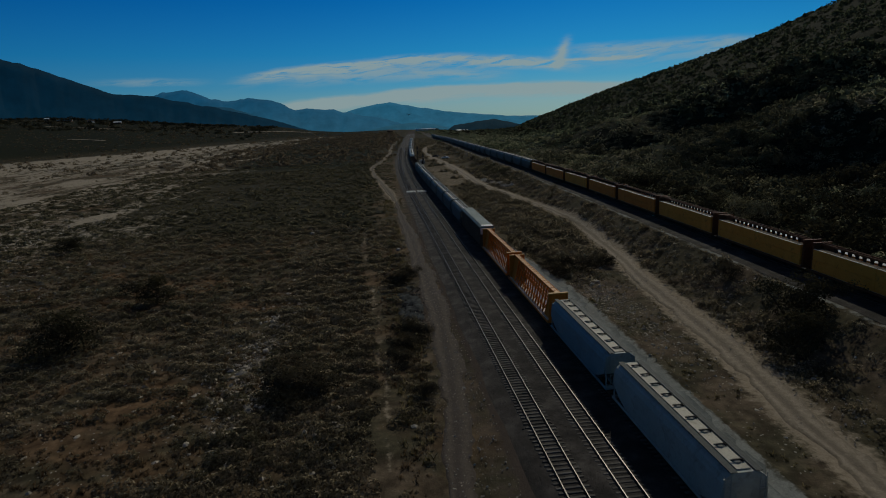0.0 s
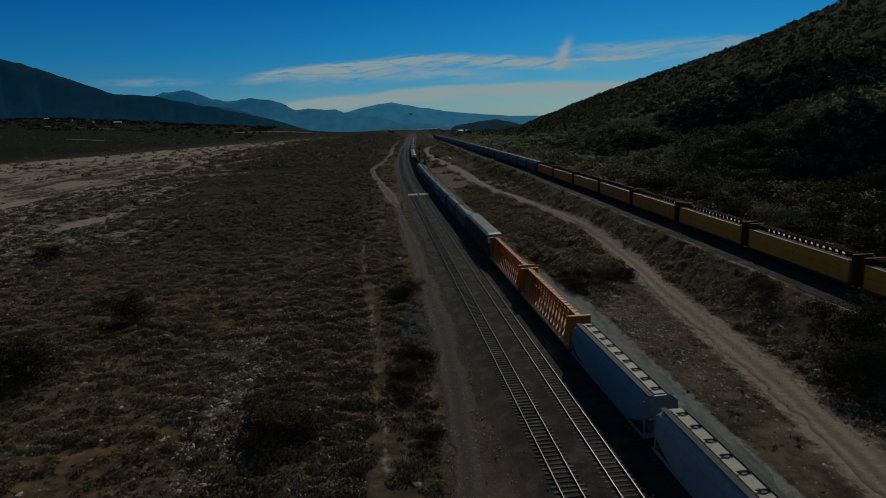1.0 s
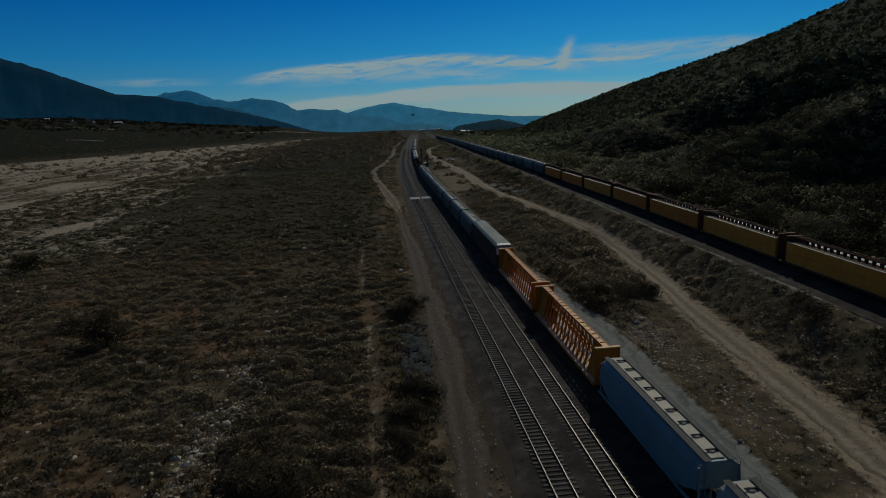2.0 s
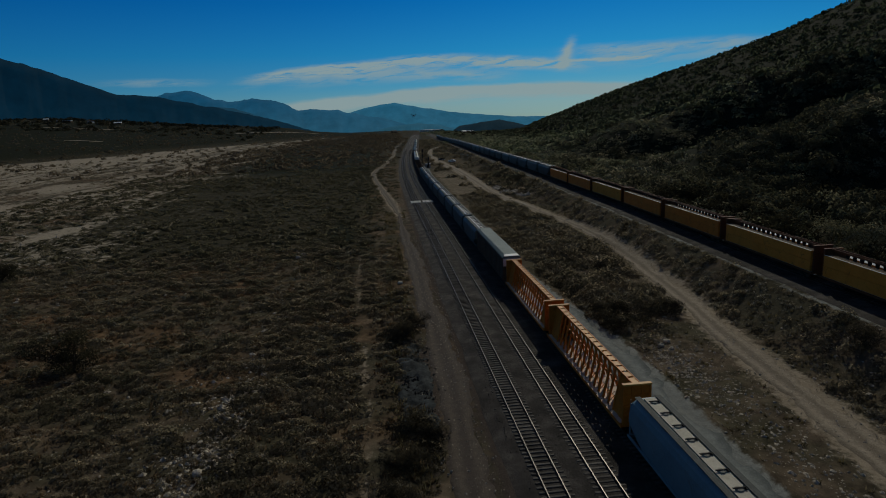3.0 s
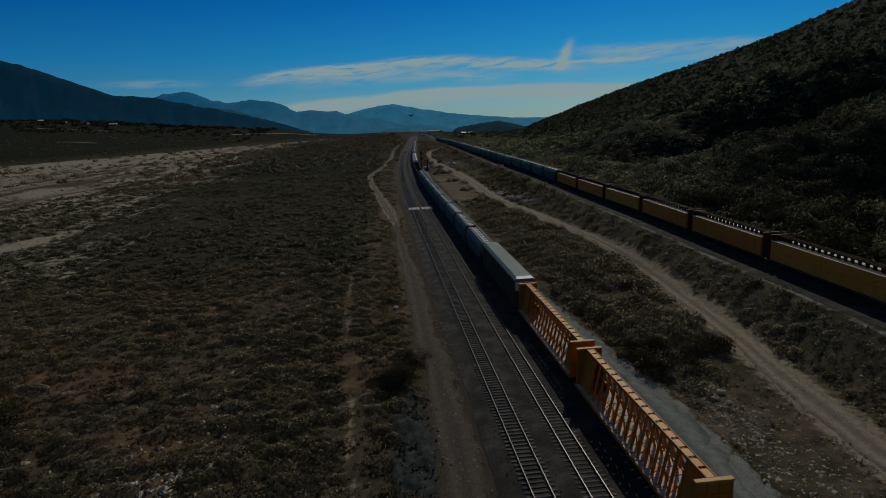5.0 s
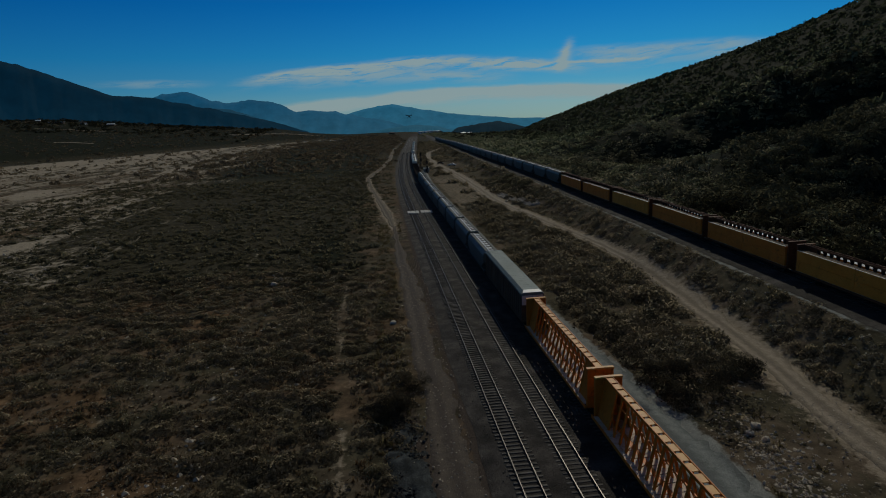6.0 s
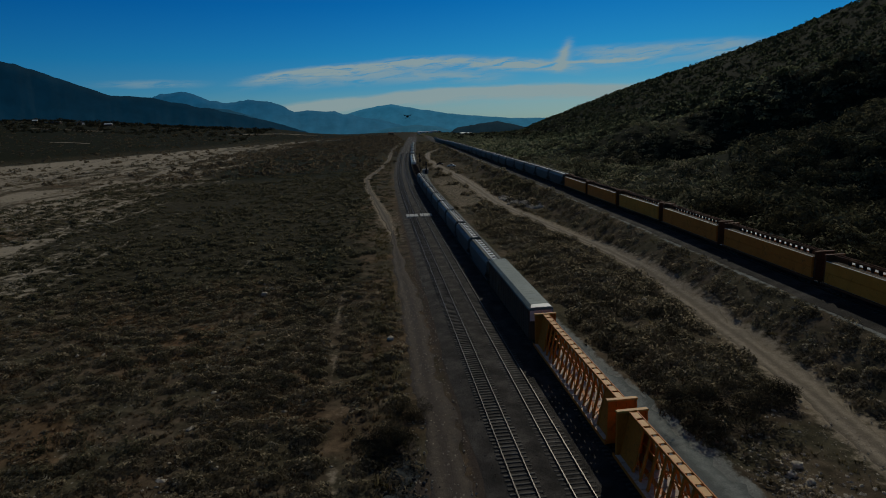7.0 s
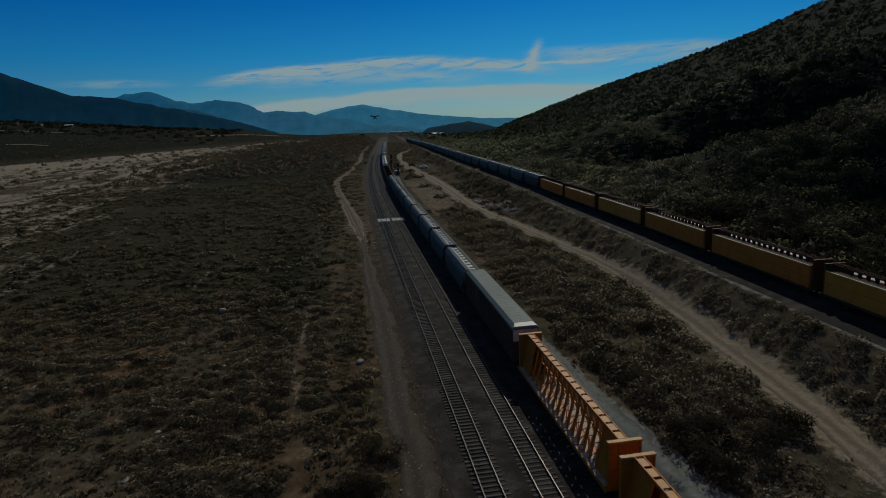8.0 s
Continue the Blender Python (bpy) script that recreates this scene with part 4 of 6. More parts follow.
def lumber_packs(car_label, wrap, place, L=23.2, group="wrapped lumber loads"):
    """The wrapped packs along both sides of a loaded centre-beam car, one thing a side."""
    made = []
    for s in (-1, 1):
        t = thing("lumber_load", car_label, "lumber", group)
        x0, x1 = (0.36, 1.46) if s > 0 else (-1.46, -0.36)
        B = L / 2 - 0.5
        for i in range(2):
            for j in range(2):
                bm = bmesh.new()
                y0, y1 = -B + i * B + 0.02, -B + (i + 1) * B - 0.02
                z0 = 1.16 + j * 1.42
                box(bm, x0, x1, y0, y1, z0, z0 + 1.4, 0.03)
                pack = part("pack", bm, wrap, t)
                if j:
                    bm = bmesh.new()
                    box(bm, x0 + 0.0, x1 + 0.0, y0 + 0.02, y1 - 0.02, z0 + 1.4, z0 + 1.43)
                    # Near sheets are coloured as shaded by the beam; far ones stay pale.
                    part("top_sheet", bm, SHADED_SHEET if s < 0 else WRAP, pack, "sheet over the top, darkened for the beam's shade" if s < 0 else "pale plastic sheet over the top")
                    if s < 0:
                        # Pale strip added to paint the sunlit rim of the near packs.
                        bm = bmesh.new()
                        box(bm, x0 - 0.01, x0 + 0.16, y0 + 0.05, y1 - 0.05, z0 + 1.385, z0 + 1.44, 0.015)
                        part("lit_rim", bm, WRAP, pack, "bright strip for the sunlit rim of the wrapping")
        t.matrix_world = place
        made.append(t)
    return made


def long_boxcar(label, L=27.0):
    """A very long high-roofed car with a bevelled grey roof."""
    t = thing("long_boxcar", label, "rail car")
    B, H = L / 2 - 0.3, 5.2
    bm = bmesh.new()
    prof = [(-1.5, 0.9), (-1.5, H - 0.55), (1.5, H - 0.55), (1.5, 0.9)]
    loft(bm, [[(x, -B, z) for x, z in prof], [(x, B, z) for x, z in prof]])
    for s in (-1, 1):
        for y in np.linspace(-B + 0.4, B - 0.4, 22):
            box(bm, s * 1.5 - 0.05, s * 1.5 + 0.05, y - 0.05, y + 0.05, 0.95, H - 0.6)
    part("body", bm, BOX_SIDE, t, "dark rust-brown ribbed side")
    bm = bmesh.new()
    roof = [(-1.53, H - 0.56), (-1.5, H - 0.35), (-1.1, H), (1.1, H), (1.5, H - 0.35), (1.53, H - 0.56)]
    loft(bm, [[(x, -B - 0.03, min(z, H - 0.2)) for x, z in roof], [(x, -B + 0.7, z) for x, z in roof], [(x, B - 0.5, z) for x, z in roof], [(x, B + 0.03, min(z, H - 0.3)) for x, z in roof]])
    for y in np.linspace(-B + 1.0, B - 1.0, 24):
        box(bm, -1.1, 1.1, y - 0.03, y + 0.03, H - 0.01, H + 0.012)
    part("roof", bm, BOX_ROOF, t, "grey-green sheet metal roof")
    for e in (-1, 1):
        bm = bmesh.new()
        for s in (0, 1):
            box(bm, -1.42 + s * 1.44, -0.02 + s * 1.44, e * B - 0.06, e * B + 0.06, 3.3, H - 0.6, 0.02)
        part("end_door", bm, BOX_END, t, "pale grey end door panels")
        # White here paints the sun's glint on the sloping end of the roof.
        bm = bmesh.new()
        loft(bm, [[(-1.3, e * (B + 0.05), H - 0.17), (1.3, e * (B + 0.05), H - 0.17), (1.05, e * (B - 0.7), H + 0.02), (-1.05, e * (B - 0.7), H + 0.02)], [(-1.3, e * (B + 0.02), H - 0.2), (1.3, e * (B + 0.02), H - 0.2), (1.05, e * (B - 0.73), H - 0.02), (-1.05, e * (B - 0.73), H - 0.02)]])
        part("roof_end", bm, WHITE, t, "sloping roof end, whitened for the glint on it")
        bm = bmesh.new()
        ladder(bm, 1.52, e * (B - 0.3) - 0.2, 1.0, H - 0.6, "y")
        part("ladder", bm, UNDER, t)
        truck(t, e * (B - 3.4))
        coupler(t, e * (B + 0.1), e)
    return t


def tank_car(label, L=17.0, platform=True, group=""):
    """A tank car with domed ends, a stained middle, and a railed platform round the valve housing."""
    t = thing("tank_car", label, "rail car", group)
    R, zc, B = 1.5, 2.75, L / 2 - 1.0
    def shell(y0, y1, r, dome0=0.0, dome1=0.0):
        rings = []
        ys = [(y0 - dome0 * math.sin(a), math.cos(a)) for a in (1.45, 1.1, 0.7, 0.35)] if dome0 else []
        ys += [(y0, 1.0), (y1, 1.0)]
        ys += [(y1 + dome1 * math.sin(a), math.cos(a)) for a in (0.35, 0.7, 1.1, 1.45)] if dome1 else []
        for y, f in ys:
            rings.append([(r * f * math.cos(a), y, zc + r * f * math.sin(a)) for a in np.linspace(0, 2 * math.pi, 33)[:-1]])
        bm = bmesh.new()
        loft(bm, rings)
        for f in bm.faces:
            f.smooth = True
        return bm
    part("tank", shell(-B + 0.5, B - 0.5, R, 0.5, 0.5), TANK, t, "off-white cylindrical tank")
    if platform:
        part("stain_band", shell(-1.4, 1.4, R + 0.012), TANK_STAIN, t, "rust-brown spill stain round the middle")
    for y in (-2.0, 2.0):
        bm = shell(y - 0.05, y + 0.05, R + 0.03)
        part("hoop", bm, TANK, t)
    bm = bmesh.new()
    box(bm, -0.3, 0.3, -L / 2, L / 2, 0.75, 1.1)
    for e in (-1, 1):
        box(bm, -1.4, 1.4, min(e * (B - 1), e * L / 2), max(e * (B - 1), e * L / 2), 1.0, 1.16)
        loft(bm, [[(-1.2, e * (B - 1.6), 1.1), (1.2, e * (B - 1.6), 1.1), (1.2, e * (B - 0.9), 1.1), (-1.2, e * (B - 0.9), 1.1)], [(-1.35, e * (B - 1.5), 2.2), (1.35, e * (B - 1.5), 2.2), (1.35, e * (B - 1.0), 2.2), (-1.35, e * (B - 1.0), 2.2)]])
    for s in (-1, 1):
        box(bm, s * 1.45 - 0.04, s * 1.45 + 0.04, -L / 2, L / 2, 0.95, 1.1)
    part("underframe", bm, UNDER, t)
    bm = bmesh.new()
    rod(bm, (0, 0, zc + R - 0.1), (0, 0, zc + R + 0.42), 0.5, 18)
    rod(bm, (0, 0, zc + R + 0.42), (0, 0, zc + R + 0.5), 0.55, 18)
    for a in range(5):
        x, y = 0.32 * math.cos(a * 1.26), 0.32 * math.sin(a * 1.26)
        rod(bm, (x, y, zc + R + 0.45), (x, y, zc + R + 0.72), 0.07, 8)
    part("valve_housing", bm, HATCH, t, "dark round valve housing")
    if platform:
        bm = bmesh.new()
        for s in (-1, 1):
            box(bm, s * 0.95 - 0.28, s * 0.95 + 0.28, -1.3, 1.3, zc + R - 0.12, zc + R - 0.06)
        part("platform", bm, WALKWAY, t)
        for s in (-1, 1):
            bm = bmesh.new()
            for y in (-1.3, 0.0, 1.3):
                rod(bm, (s * 1.2, y, zc + R - 0.1), (s * 1.2, y, zc + R + 0.95), 0.03, 6)
            rod(bm, (s * 1.2, -1.3, zc + R + 0.95), (s * 1.2, 1.3, zc + R + 0.95), 0.03, 6)
            rod(bm, (s * 1.2, -1.3, zc + R + 0.45), (s * 1.2, 1.3, zc + R + 0.45), 0.025, 6)
            rod(bm, (s * 1.2, -1.3, zc + R + 0.95), (s * 0.4, -1.3, zc + R + 0.95), 0.03, 6)
            part("handrail", bm, WALKWAY, t, "dark steel handrail")
            bm = bmesh.new()
            ladder(bm, s * 1.55, -0.2, 1.0, zc + R - 0.1, "y")
            part("ladder", bm, WALKWAY, t)
    for e in (-1, 1):
        truck(t, e * (L / 2 - 2.0))
        coupler(t, e * L / 2, e)
    return t


def gondola(label, L=16.0):
    t = thing("gondola_car", label, "rail car", "low brown cars")
    B = L / 2
    bm = bmesh.new()
    box(bm, -1.5, 1.5, -B, B, 0.9, 1.1)
    for s in (-1, 1):
        box(bm, s * 1.5 - 0.05, s * 1.5 + 0.05, -B, B, 1.0, 2.6)
        for y in np.linspace(-B + 0.3, B - 0.3, 12):
            box(bm, s * 1.5 - 0.1, s * 1.5 + 0.1, y - 0.07, y + 0.07, 0.95, 2.6)
        box(bm, -1.5, 1.5, s * (B - 0.05) - 0.05, s * (B - 0.05) + 0.05, 1.0, 2.6)
    part("body", bm, BOX_SIDE, t)
    for e in (-1, 1):
        truck(t, e * (B - 2.0))
        coupler(t, e * B, e)
    return t


def on_line(centre, base, y):
    """The pose of a car whose middle stands at y on a line."""
    a = math.atan2(float(centre(y + 4)) - float(centre(y - 4)), 8.0)
    cx = float(centre(y))
    return Matrix.Translation((cx, y, float(base(np.array([cx]), np.array([y]))[0]) + RAIL_TOP)) @ Matrix.Rotation(-a, 4, "Z")


siding = lambda v: track_x(v) + OFFSETS[2]
GREY_NEAR = 121.2      # the near end of the long boxcar
y = GREY_NEAR
# towards the camera from the boxcar
cb = centerbeam("orange centre-beam lumber flat car, empty, on the siding", ORANGE, CHORD, splayed=True)
cb.matrix_world = on_line(siding, flat_base, y - 12.4)
copy_thing(cb, on_line(siding, flat_base, y - 12.4 - 24.8))
y -= 49.6
hop = covered_hopper("blue-grey covered hopper car with cream roof hatches", HOPPER_BLUE)
hop.matrix_world = on_line(siding, flat_base, y - 10.1)
covered_hopper("grey-teal covered hopper car with cream roof hatches", HOPPER_TEAL).matrix_world = on_line(siding, flat_base, y - 30.3)
y -= 40.4
tank_car("white tank car with rusty stained middle and railed platform").matrix_world = on_line(siding, flat_base, y - 9.3)
tank_car("plain white tank car on the siding", platform=False).matrix_world = on_line(siding, flat_base, y - 28)
# away from the camera
y = GREY_NEAR
long_boxcar("long grey-roofed boxcar with dark rusty sides").matrix_world = on_line(siding, flat_base, y + 14.0)
y += 28.4
far_hop = covered_hopper("weathered grey covered hopper car with sunlit-toned roof", HOPPER_GREY, trough=WHITE, roof=ROOF_LIT)
far_hop.matrix_world = on_line(siding, flat_base, y + 10.0)
for i in range(1, 9):
    copy_thing(far_hop, on_line(siding, flat_base, y + 10.0 + 20.2 * i))
y += 20.2 * 9
low = gondola("low rust-brown gondola car")
low.matrix_world = on_line(siding, flat_base, y + 9)
for i in range(1, 5):
    copy_thing(low, on_line(siding, flat_base, y + 9 + 17.6 * i))
y += 17.6 * 5
far_tank = tank_car("distant white tank car in the long train", platform=False, group="far tank cars")
far_tank.matrix_world = on_line(siding, flat_base, y + 9)
for i in range(1, 4):
    copy_thing(far_tank, on_line(siding, flat_base, y + 9 + 18.4 * i))
y += 18.4 * 4
for i in range(16):
    copy_thing(low if i % 3 else far_tank, on_line(siding, flat_base, y + 9 + 18.4 * i))

# the train on the right-hand line
RIGHT_JOINT = 124.8
loaded_a = centerbeam("rust-brown centre-beam flat car loaded with yellow-wrapped lumber", CAR_RUST, CAR_RUST, group="loaded centre-beam cars")
loaded_b = centerbeam("rust-brown centre-beam flat car loaded with orange-wrapped lumber", CAR_RUST, CAR_RUST, group="loaded centre-beam cars")
first = {}
for i, kind in enumerate("baaabbabb"):
    place = on_line(right_x, right_base, RIGHT_JOINT - 24.8 * 3.5 + 24.8 * i)
    src = {"a": loaded_a, "b": loaded_b}[kind]
    if kind in first:
        copy_thing(src, place)
    else:
        first[kind] = src
        src.matrix_world = place
    lumber_packs("long lumber packs in %s wrapping on a flat car" % ("dull yellow" if kind == "a" else "brownish orange"), PACK_YELLOW if kind == "a" else PACK_ORANGE, place)
y = RIGHT_JOINT - 24.8 * 2.5 + 24.8 * 8 - 2
for i in range(34):
    copy_thing(far_hop, on_line(right_x, right_base, y + 20.2 * i))

# ---- distance: ridges with haze painted in as glow ----
def ridge(name, profile, D, mat, label, rough, seed):
    """A far range: a ragged crest with spurs and gullies running down to the plain."""
    azs, els = zip(*profile)
    a = np.linspace(azs[0], azs[-1], 260)
    e = np.interp(a, azs, els) + rough * (fbm(a * 1.3 + seed, a * 0 + seed, 6))
    top = EYE + D * np.tan(np.radians(e))
    rows = []
    for f in np.linspace(0, 1, 12):
        bend = a + 1.6 * (1 - f) * fbm(a * 0.4 + seed, a * 0 + f * 2, 2)
        spur = np.abs(fbm(bend * 0.9 + seed * 3, a * 0 + seed + 1.2 * f, 4)) * 2
        d = D - 420 * (1 - f) + 300 * spur * f * (1 - f)
        rows.append(np.stack([d * np.sin(np.radians(a)), d * np.cos(np.radians(a)), -120 + (top + 120) * f], -1))
    d = D + 220
    rows.append(np.stack([d * np.sin(np.radians(a)), d * np.cos(np.radians(a)), -120 + (top + 120) * 0.6], -1))
    v = np.stack(rows, 0)
    i = np.arange(v.shape[0] * v.shape[1]).reshape(v.shape[:2])
    q = np.stack([i[:-1, :-1], i[:-1, 1:], i[1:, 1:], i[1:, :-1]], -1).reshape(-1, 4)
    tagged(new(name, quick_mesh(name, v.reshape(-1, 3), q, mat, True)), label, "mountain", kind="structure")


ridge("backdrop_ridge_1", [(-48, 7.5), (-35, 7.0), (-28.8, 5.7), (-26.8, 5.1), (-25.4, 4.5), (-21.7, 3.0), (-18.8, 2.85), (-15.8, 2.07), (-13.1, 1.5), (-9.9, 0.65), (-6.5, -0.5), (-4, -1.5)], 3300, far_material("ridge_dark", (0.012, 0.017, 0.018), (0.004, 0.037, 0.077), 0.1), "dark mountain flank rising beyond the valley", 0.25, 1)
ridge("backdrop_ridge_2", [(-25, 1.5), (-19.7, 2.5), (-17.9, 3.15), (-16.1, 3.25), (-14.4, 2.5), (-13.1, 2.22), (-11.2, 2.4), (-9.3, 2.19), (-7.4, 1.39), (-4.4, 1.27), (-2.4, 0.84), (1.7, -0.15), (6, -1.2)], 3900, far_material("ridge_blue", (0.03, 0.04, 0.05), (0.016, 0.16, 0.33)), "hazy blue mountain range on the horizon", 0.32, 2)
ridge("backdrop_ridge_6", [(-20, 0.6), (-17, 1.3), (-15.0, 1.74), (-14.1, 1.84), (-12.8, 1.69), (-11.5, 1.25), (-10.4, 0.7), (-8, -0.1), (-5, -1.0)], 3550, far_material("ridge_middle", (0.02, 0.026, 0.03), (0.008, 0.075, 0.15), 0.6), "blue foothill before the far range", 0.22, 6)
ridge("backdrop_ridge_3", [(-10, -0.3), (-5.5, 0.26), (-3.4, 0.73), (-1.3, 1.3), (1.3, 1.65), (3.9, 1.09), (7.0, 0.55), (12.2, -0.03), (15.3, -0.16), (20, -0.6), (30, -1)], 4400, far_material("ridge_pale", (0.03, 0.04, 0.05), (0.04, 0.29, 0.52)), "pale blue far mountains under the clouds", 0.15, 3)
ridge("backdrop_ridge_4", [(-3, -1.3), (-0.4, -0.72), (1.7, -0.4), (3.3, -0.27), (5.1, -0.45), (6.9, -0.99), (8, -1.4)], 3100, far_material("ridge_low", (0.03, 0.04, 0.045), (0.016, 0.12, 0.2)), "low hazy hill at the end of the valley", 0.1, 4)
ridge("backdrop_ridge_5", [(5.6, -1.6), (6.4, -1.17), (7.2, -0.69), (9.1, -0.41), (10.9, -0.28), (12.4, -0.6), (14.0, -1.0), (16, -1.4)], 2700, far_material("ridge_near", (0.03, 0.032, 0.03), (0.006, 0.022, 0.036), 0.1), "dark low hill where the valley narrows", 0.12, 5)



# ---- plants and stones ----
def leaf_clump(seed, n, size, squash=0.75, gaps=0.25):
    """A unit shrub: n small leaf-clusters as triangles round a lumpy dome, leaning outwards."""
    rng = np.random.RandomState(seed)
    lobes = rng.normal(0, 1, (5, 3))
    lobes[:, 2] = np.abs(lobes[:, 2])
    lobes /= np.linalg.norm(lobes, axis=1)[:, None]
    d = rng.normal(0, 1, (n, 3))
    d[:, 2] = np.abs(d[:, 2])
    d /= np.linalg.norm(d, axis=1)[:, None]
    bulge = 0.72 + 0.38 * np.max(np.clip(d @ lobes.T, 0, 1) ** 3, axis=1)
    r = bulge * (1 - gaps * rng.rand(n) ** 2)
    c = d * r[:, None]
    c[:, 2] *= squash
    nrm = d + rng.normal(0, 0.36, (n, 3))
    nrm /= np.linalg.norm(nrm, axis=1)[:, None]
    u = np.cross(nrm, rng.normal(0, 1, (n, 3)))
    u /= np.linalg.norm(u, axis=1)[:, None]
    w = np.cross(nrm, u)
    s = size * (0.6 + 0.8 * rng.rand(n))[:, None]
    tri = np.stack([c + u * s, c - u * s * 0.6 + w * s * 0.8, c - u * s * 0.5 - w * s * 0.8], 1)
    return tri.reshape(-1, 3)


def round_normals(v):
    """Normals of a rounded plant for its leaves, so that the whole clump is shaded as one soft form."""
    n = v * (0.8, 0.8, 1.2) + (0.0, 0.0, 0.34)
    return n / np.maximum(np.linalg.norm(n, axis=-1, keepdims=True), 1e-6)


def lend_normals(me, normals):
    me.polygons.foreach_set("use_smooth", np.ones(len(me.polygons), bool))
    me.attributes.new("custom_normal", "FLOAT_VECTOR", "POINT").data.foreach_set("vector", np.asarray(normals, np.float32).ravel())
    return me


def scatter(name, templates, places, sizes, mat, label, category, seed=0, stretch=0.25, sink=0.08, hard=False):
    """Many copies of the templates (triangle soups of unit size) joined into one mesh; plants get soft normals, stones hard ones."""
    rng = np.random.RandomState(seed)
    out, normals = [], []
    pick = rng.randint(0, len(templates), len(places))
    turn = rng.rand(len(places)) * 2 * np.pi
    for k, tv in enumerate(templates):
        sel = pick == k
        m = sel.sum()
        if not m:
            continue
        c, s = np.cos(turn[sel]), np.sin(turn[sel])
        sc = sizes[sel][:, None] * (1 + stretch * (rng.rand(m, 3) - 0.5) * 2)
        v = tv[None] * sc[:, None, :]
        x = v[..., 0] * c[:, None] - v[..., 1] * s[:, None]
        y = v[..., 0] * s[:, None] + v[..., 1] * c[:, None]
        p = places[sel]
        out.append(np.stack([x + p[:, None, 0], y + p[:, None, 1], v[..., 2] + p[:, None, 2] - sink * sizes[sel][:, None]], -1).reshape(-1, 3))
        if not hard:
            q = round_normals(tv)[None]
            normals.append(np.stack([q[..., 0] * c[:, None] - q[..., 1] * s[:, None], q[..., 0] * s[:, None] + q[..., 1] * c[:, None], np.broadcast_to(q[..., 2], x.shape)], -1).reshape(-1, 3))
    v = np.concatenate(out)
    me = quick_mesh(name, v, np.arange(len(v)).reshape(-1, 3), mat)
    if not hard:
        lend_normals(me, np.concatenate(normals))
    return tagged(new(name, me), label, category, kind="stuff")


def clear_of_lines(x, y, margin=0.6):
    """True where no road, rail bed or gravel lies."""
    tx, rx = track_x(np.clip(y, -80, 1500)), right_x(np.clip(y, -60, 1200))
    ok = ((x < tx - 4.0 - margin) | (x > tx + 12.6 + margin)) & ((x < rx - 5.2 - margin) | (x > rx + 5.5 + margin))
    for road in (LEFT_ROAD, BEND_ROAD, RIGHT_ROAD, GREY_ROAD):
        inside = (y >= road[0][0]) & (y <= road[0][-1])
        ok &= ~(inside & (np.abs(x - curve(road[0], road[1], y)) < np.interp(y, road[0], road[2]) + margin))
    for cx, cy, r in ((45, 428, 13), (26, 384, 8), (30, 300, 9), (29, 340, 9), (30, 265, 8), (3.6, 88, 2.2), (46.2, 265, 3), (48, 251, 3), (50.2, 238, 3.5)):
        ok &= np.hypot(x - cx, (y - cy) * (0.35 if cy < 100 else 0.5)) > r
    return ok


def sown(seed, n, x0, x1, y0, y1, patch=14.0, bare=0.0, keep=None):
    """Places spread over a field in patches, clear of roads and rails."""
    rng = np.random.RandomState(seed)
    x, y = rng.uniform(x0, x1, n), rng.uniform(y0, y1, n)
    ok = clear_of_lines(x, y) & (fbm(x / patch + seed, y / patch + 2 * seed, 3) + rng.normal(0, 0.08, n) > bare)
    if keep is not None:
        ok &= keep(x, y, rng)
    x, y = x[ok], y[ok]
    return np.stack([x, y, height(x, y)], -1)


def spread(seed, n, lo, hi, power=2.0):
    return lo + (hi - lo) * np.random.RandomState(seed + 900).rand(n) ** power


SMALL = [leaf_clump(s + 10, 26, 0.26) for s in range(1, 7)]
FINE = [leaf_clump(s, 84, 0.13, 0.8, 0.35) for s in range(1, 7)]
FAR = [leaf_clump(s + 140, 20, 0.33, 0.7) for s in range(1, 6)]
MID = [leaf_clump(s + 20, 34, 0.24) for s in range(1, 6)]
LOW = [leaf_clump(s + 300, 30, 0.22, 0.45) for s in range(6)]
COARSE = [leaf_clump(s + 40, 24, 0.3, 0.8) for s in range(1, 6)]


def grass_tuft(seed, n=16):
    """A unit tuft of narrow blades fanning from the ground."""
    rng = np.random.RandomState(seed)
    a, lean = rng.rand(n) * 6.283, 0.25 + 0.9 * rng.rand(n)
    foot = np.stack([0.35 * rng.normal(0, 1, n), 0.35 * rng.normal(0, 1, n), np.zeros(n)], -1)
    tip = foot + np.stack([np.cos(a) * lean, np.sin(a) * lean, 0.5 + 0.6 * rng.rand(n)], -1)
    side = np.stack([-np.sin(a), np.cos(a), np.zeros(n)], -1) * 0.11
    return np.stack([foot - side, foot + side, tip], 1).reshape(-1, 3)


TUFT = [grass_tuft(s) for s in range(60, 66)]
SOFT = [leaf_clump(s + 200, 130, 0.095, 0.5, 0.3) for s in range(8)]

no_path = lambda x, y, rng: np.abs(x - footpath(y)) > 0.8
p = sown(16, 4500, -80, 4.5, 30, 165, 8, -0.1, no_path)
scatter("ground_scrub", SMALL, p, spread(16, len(p), 0.14, 0.5, 1.6), SHRUB, "small grey-brown scrub close to the ground", "scrub", 16)
p = sown(22, 1500, -75, 3.5, 30, 160, 10, -0.05, no_path)
scatter("grey_scrub", FINE, p, spread(22, len(p), 0.35, 0.9, 1.6), GREY_SHRUB, "pale grey sage among the brown scrub", "scrub", 22)
p = sown(1, 4600, -75, 4.5, 30, 165, 12, -0.14, no_path)
p = np.concatenate([p, sown(33, 1300, -15, -2.2, 30, 170, 9, -0.12, no_path)])
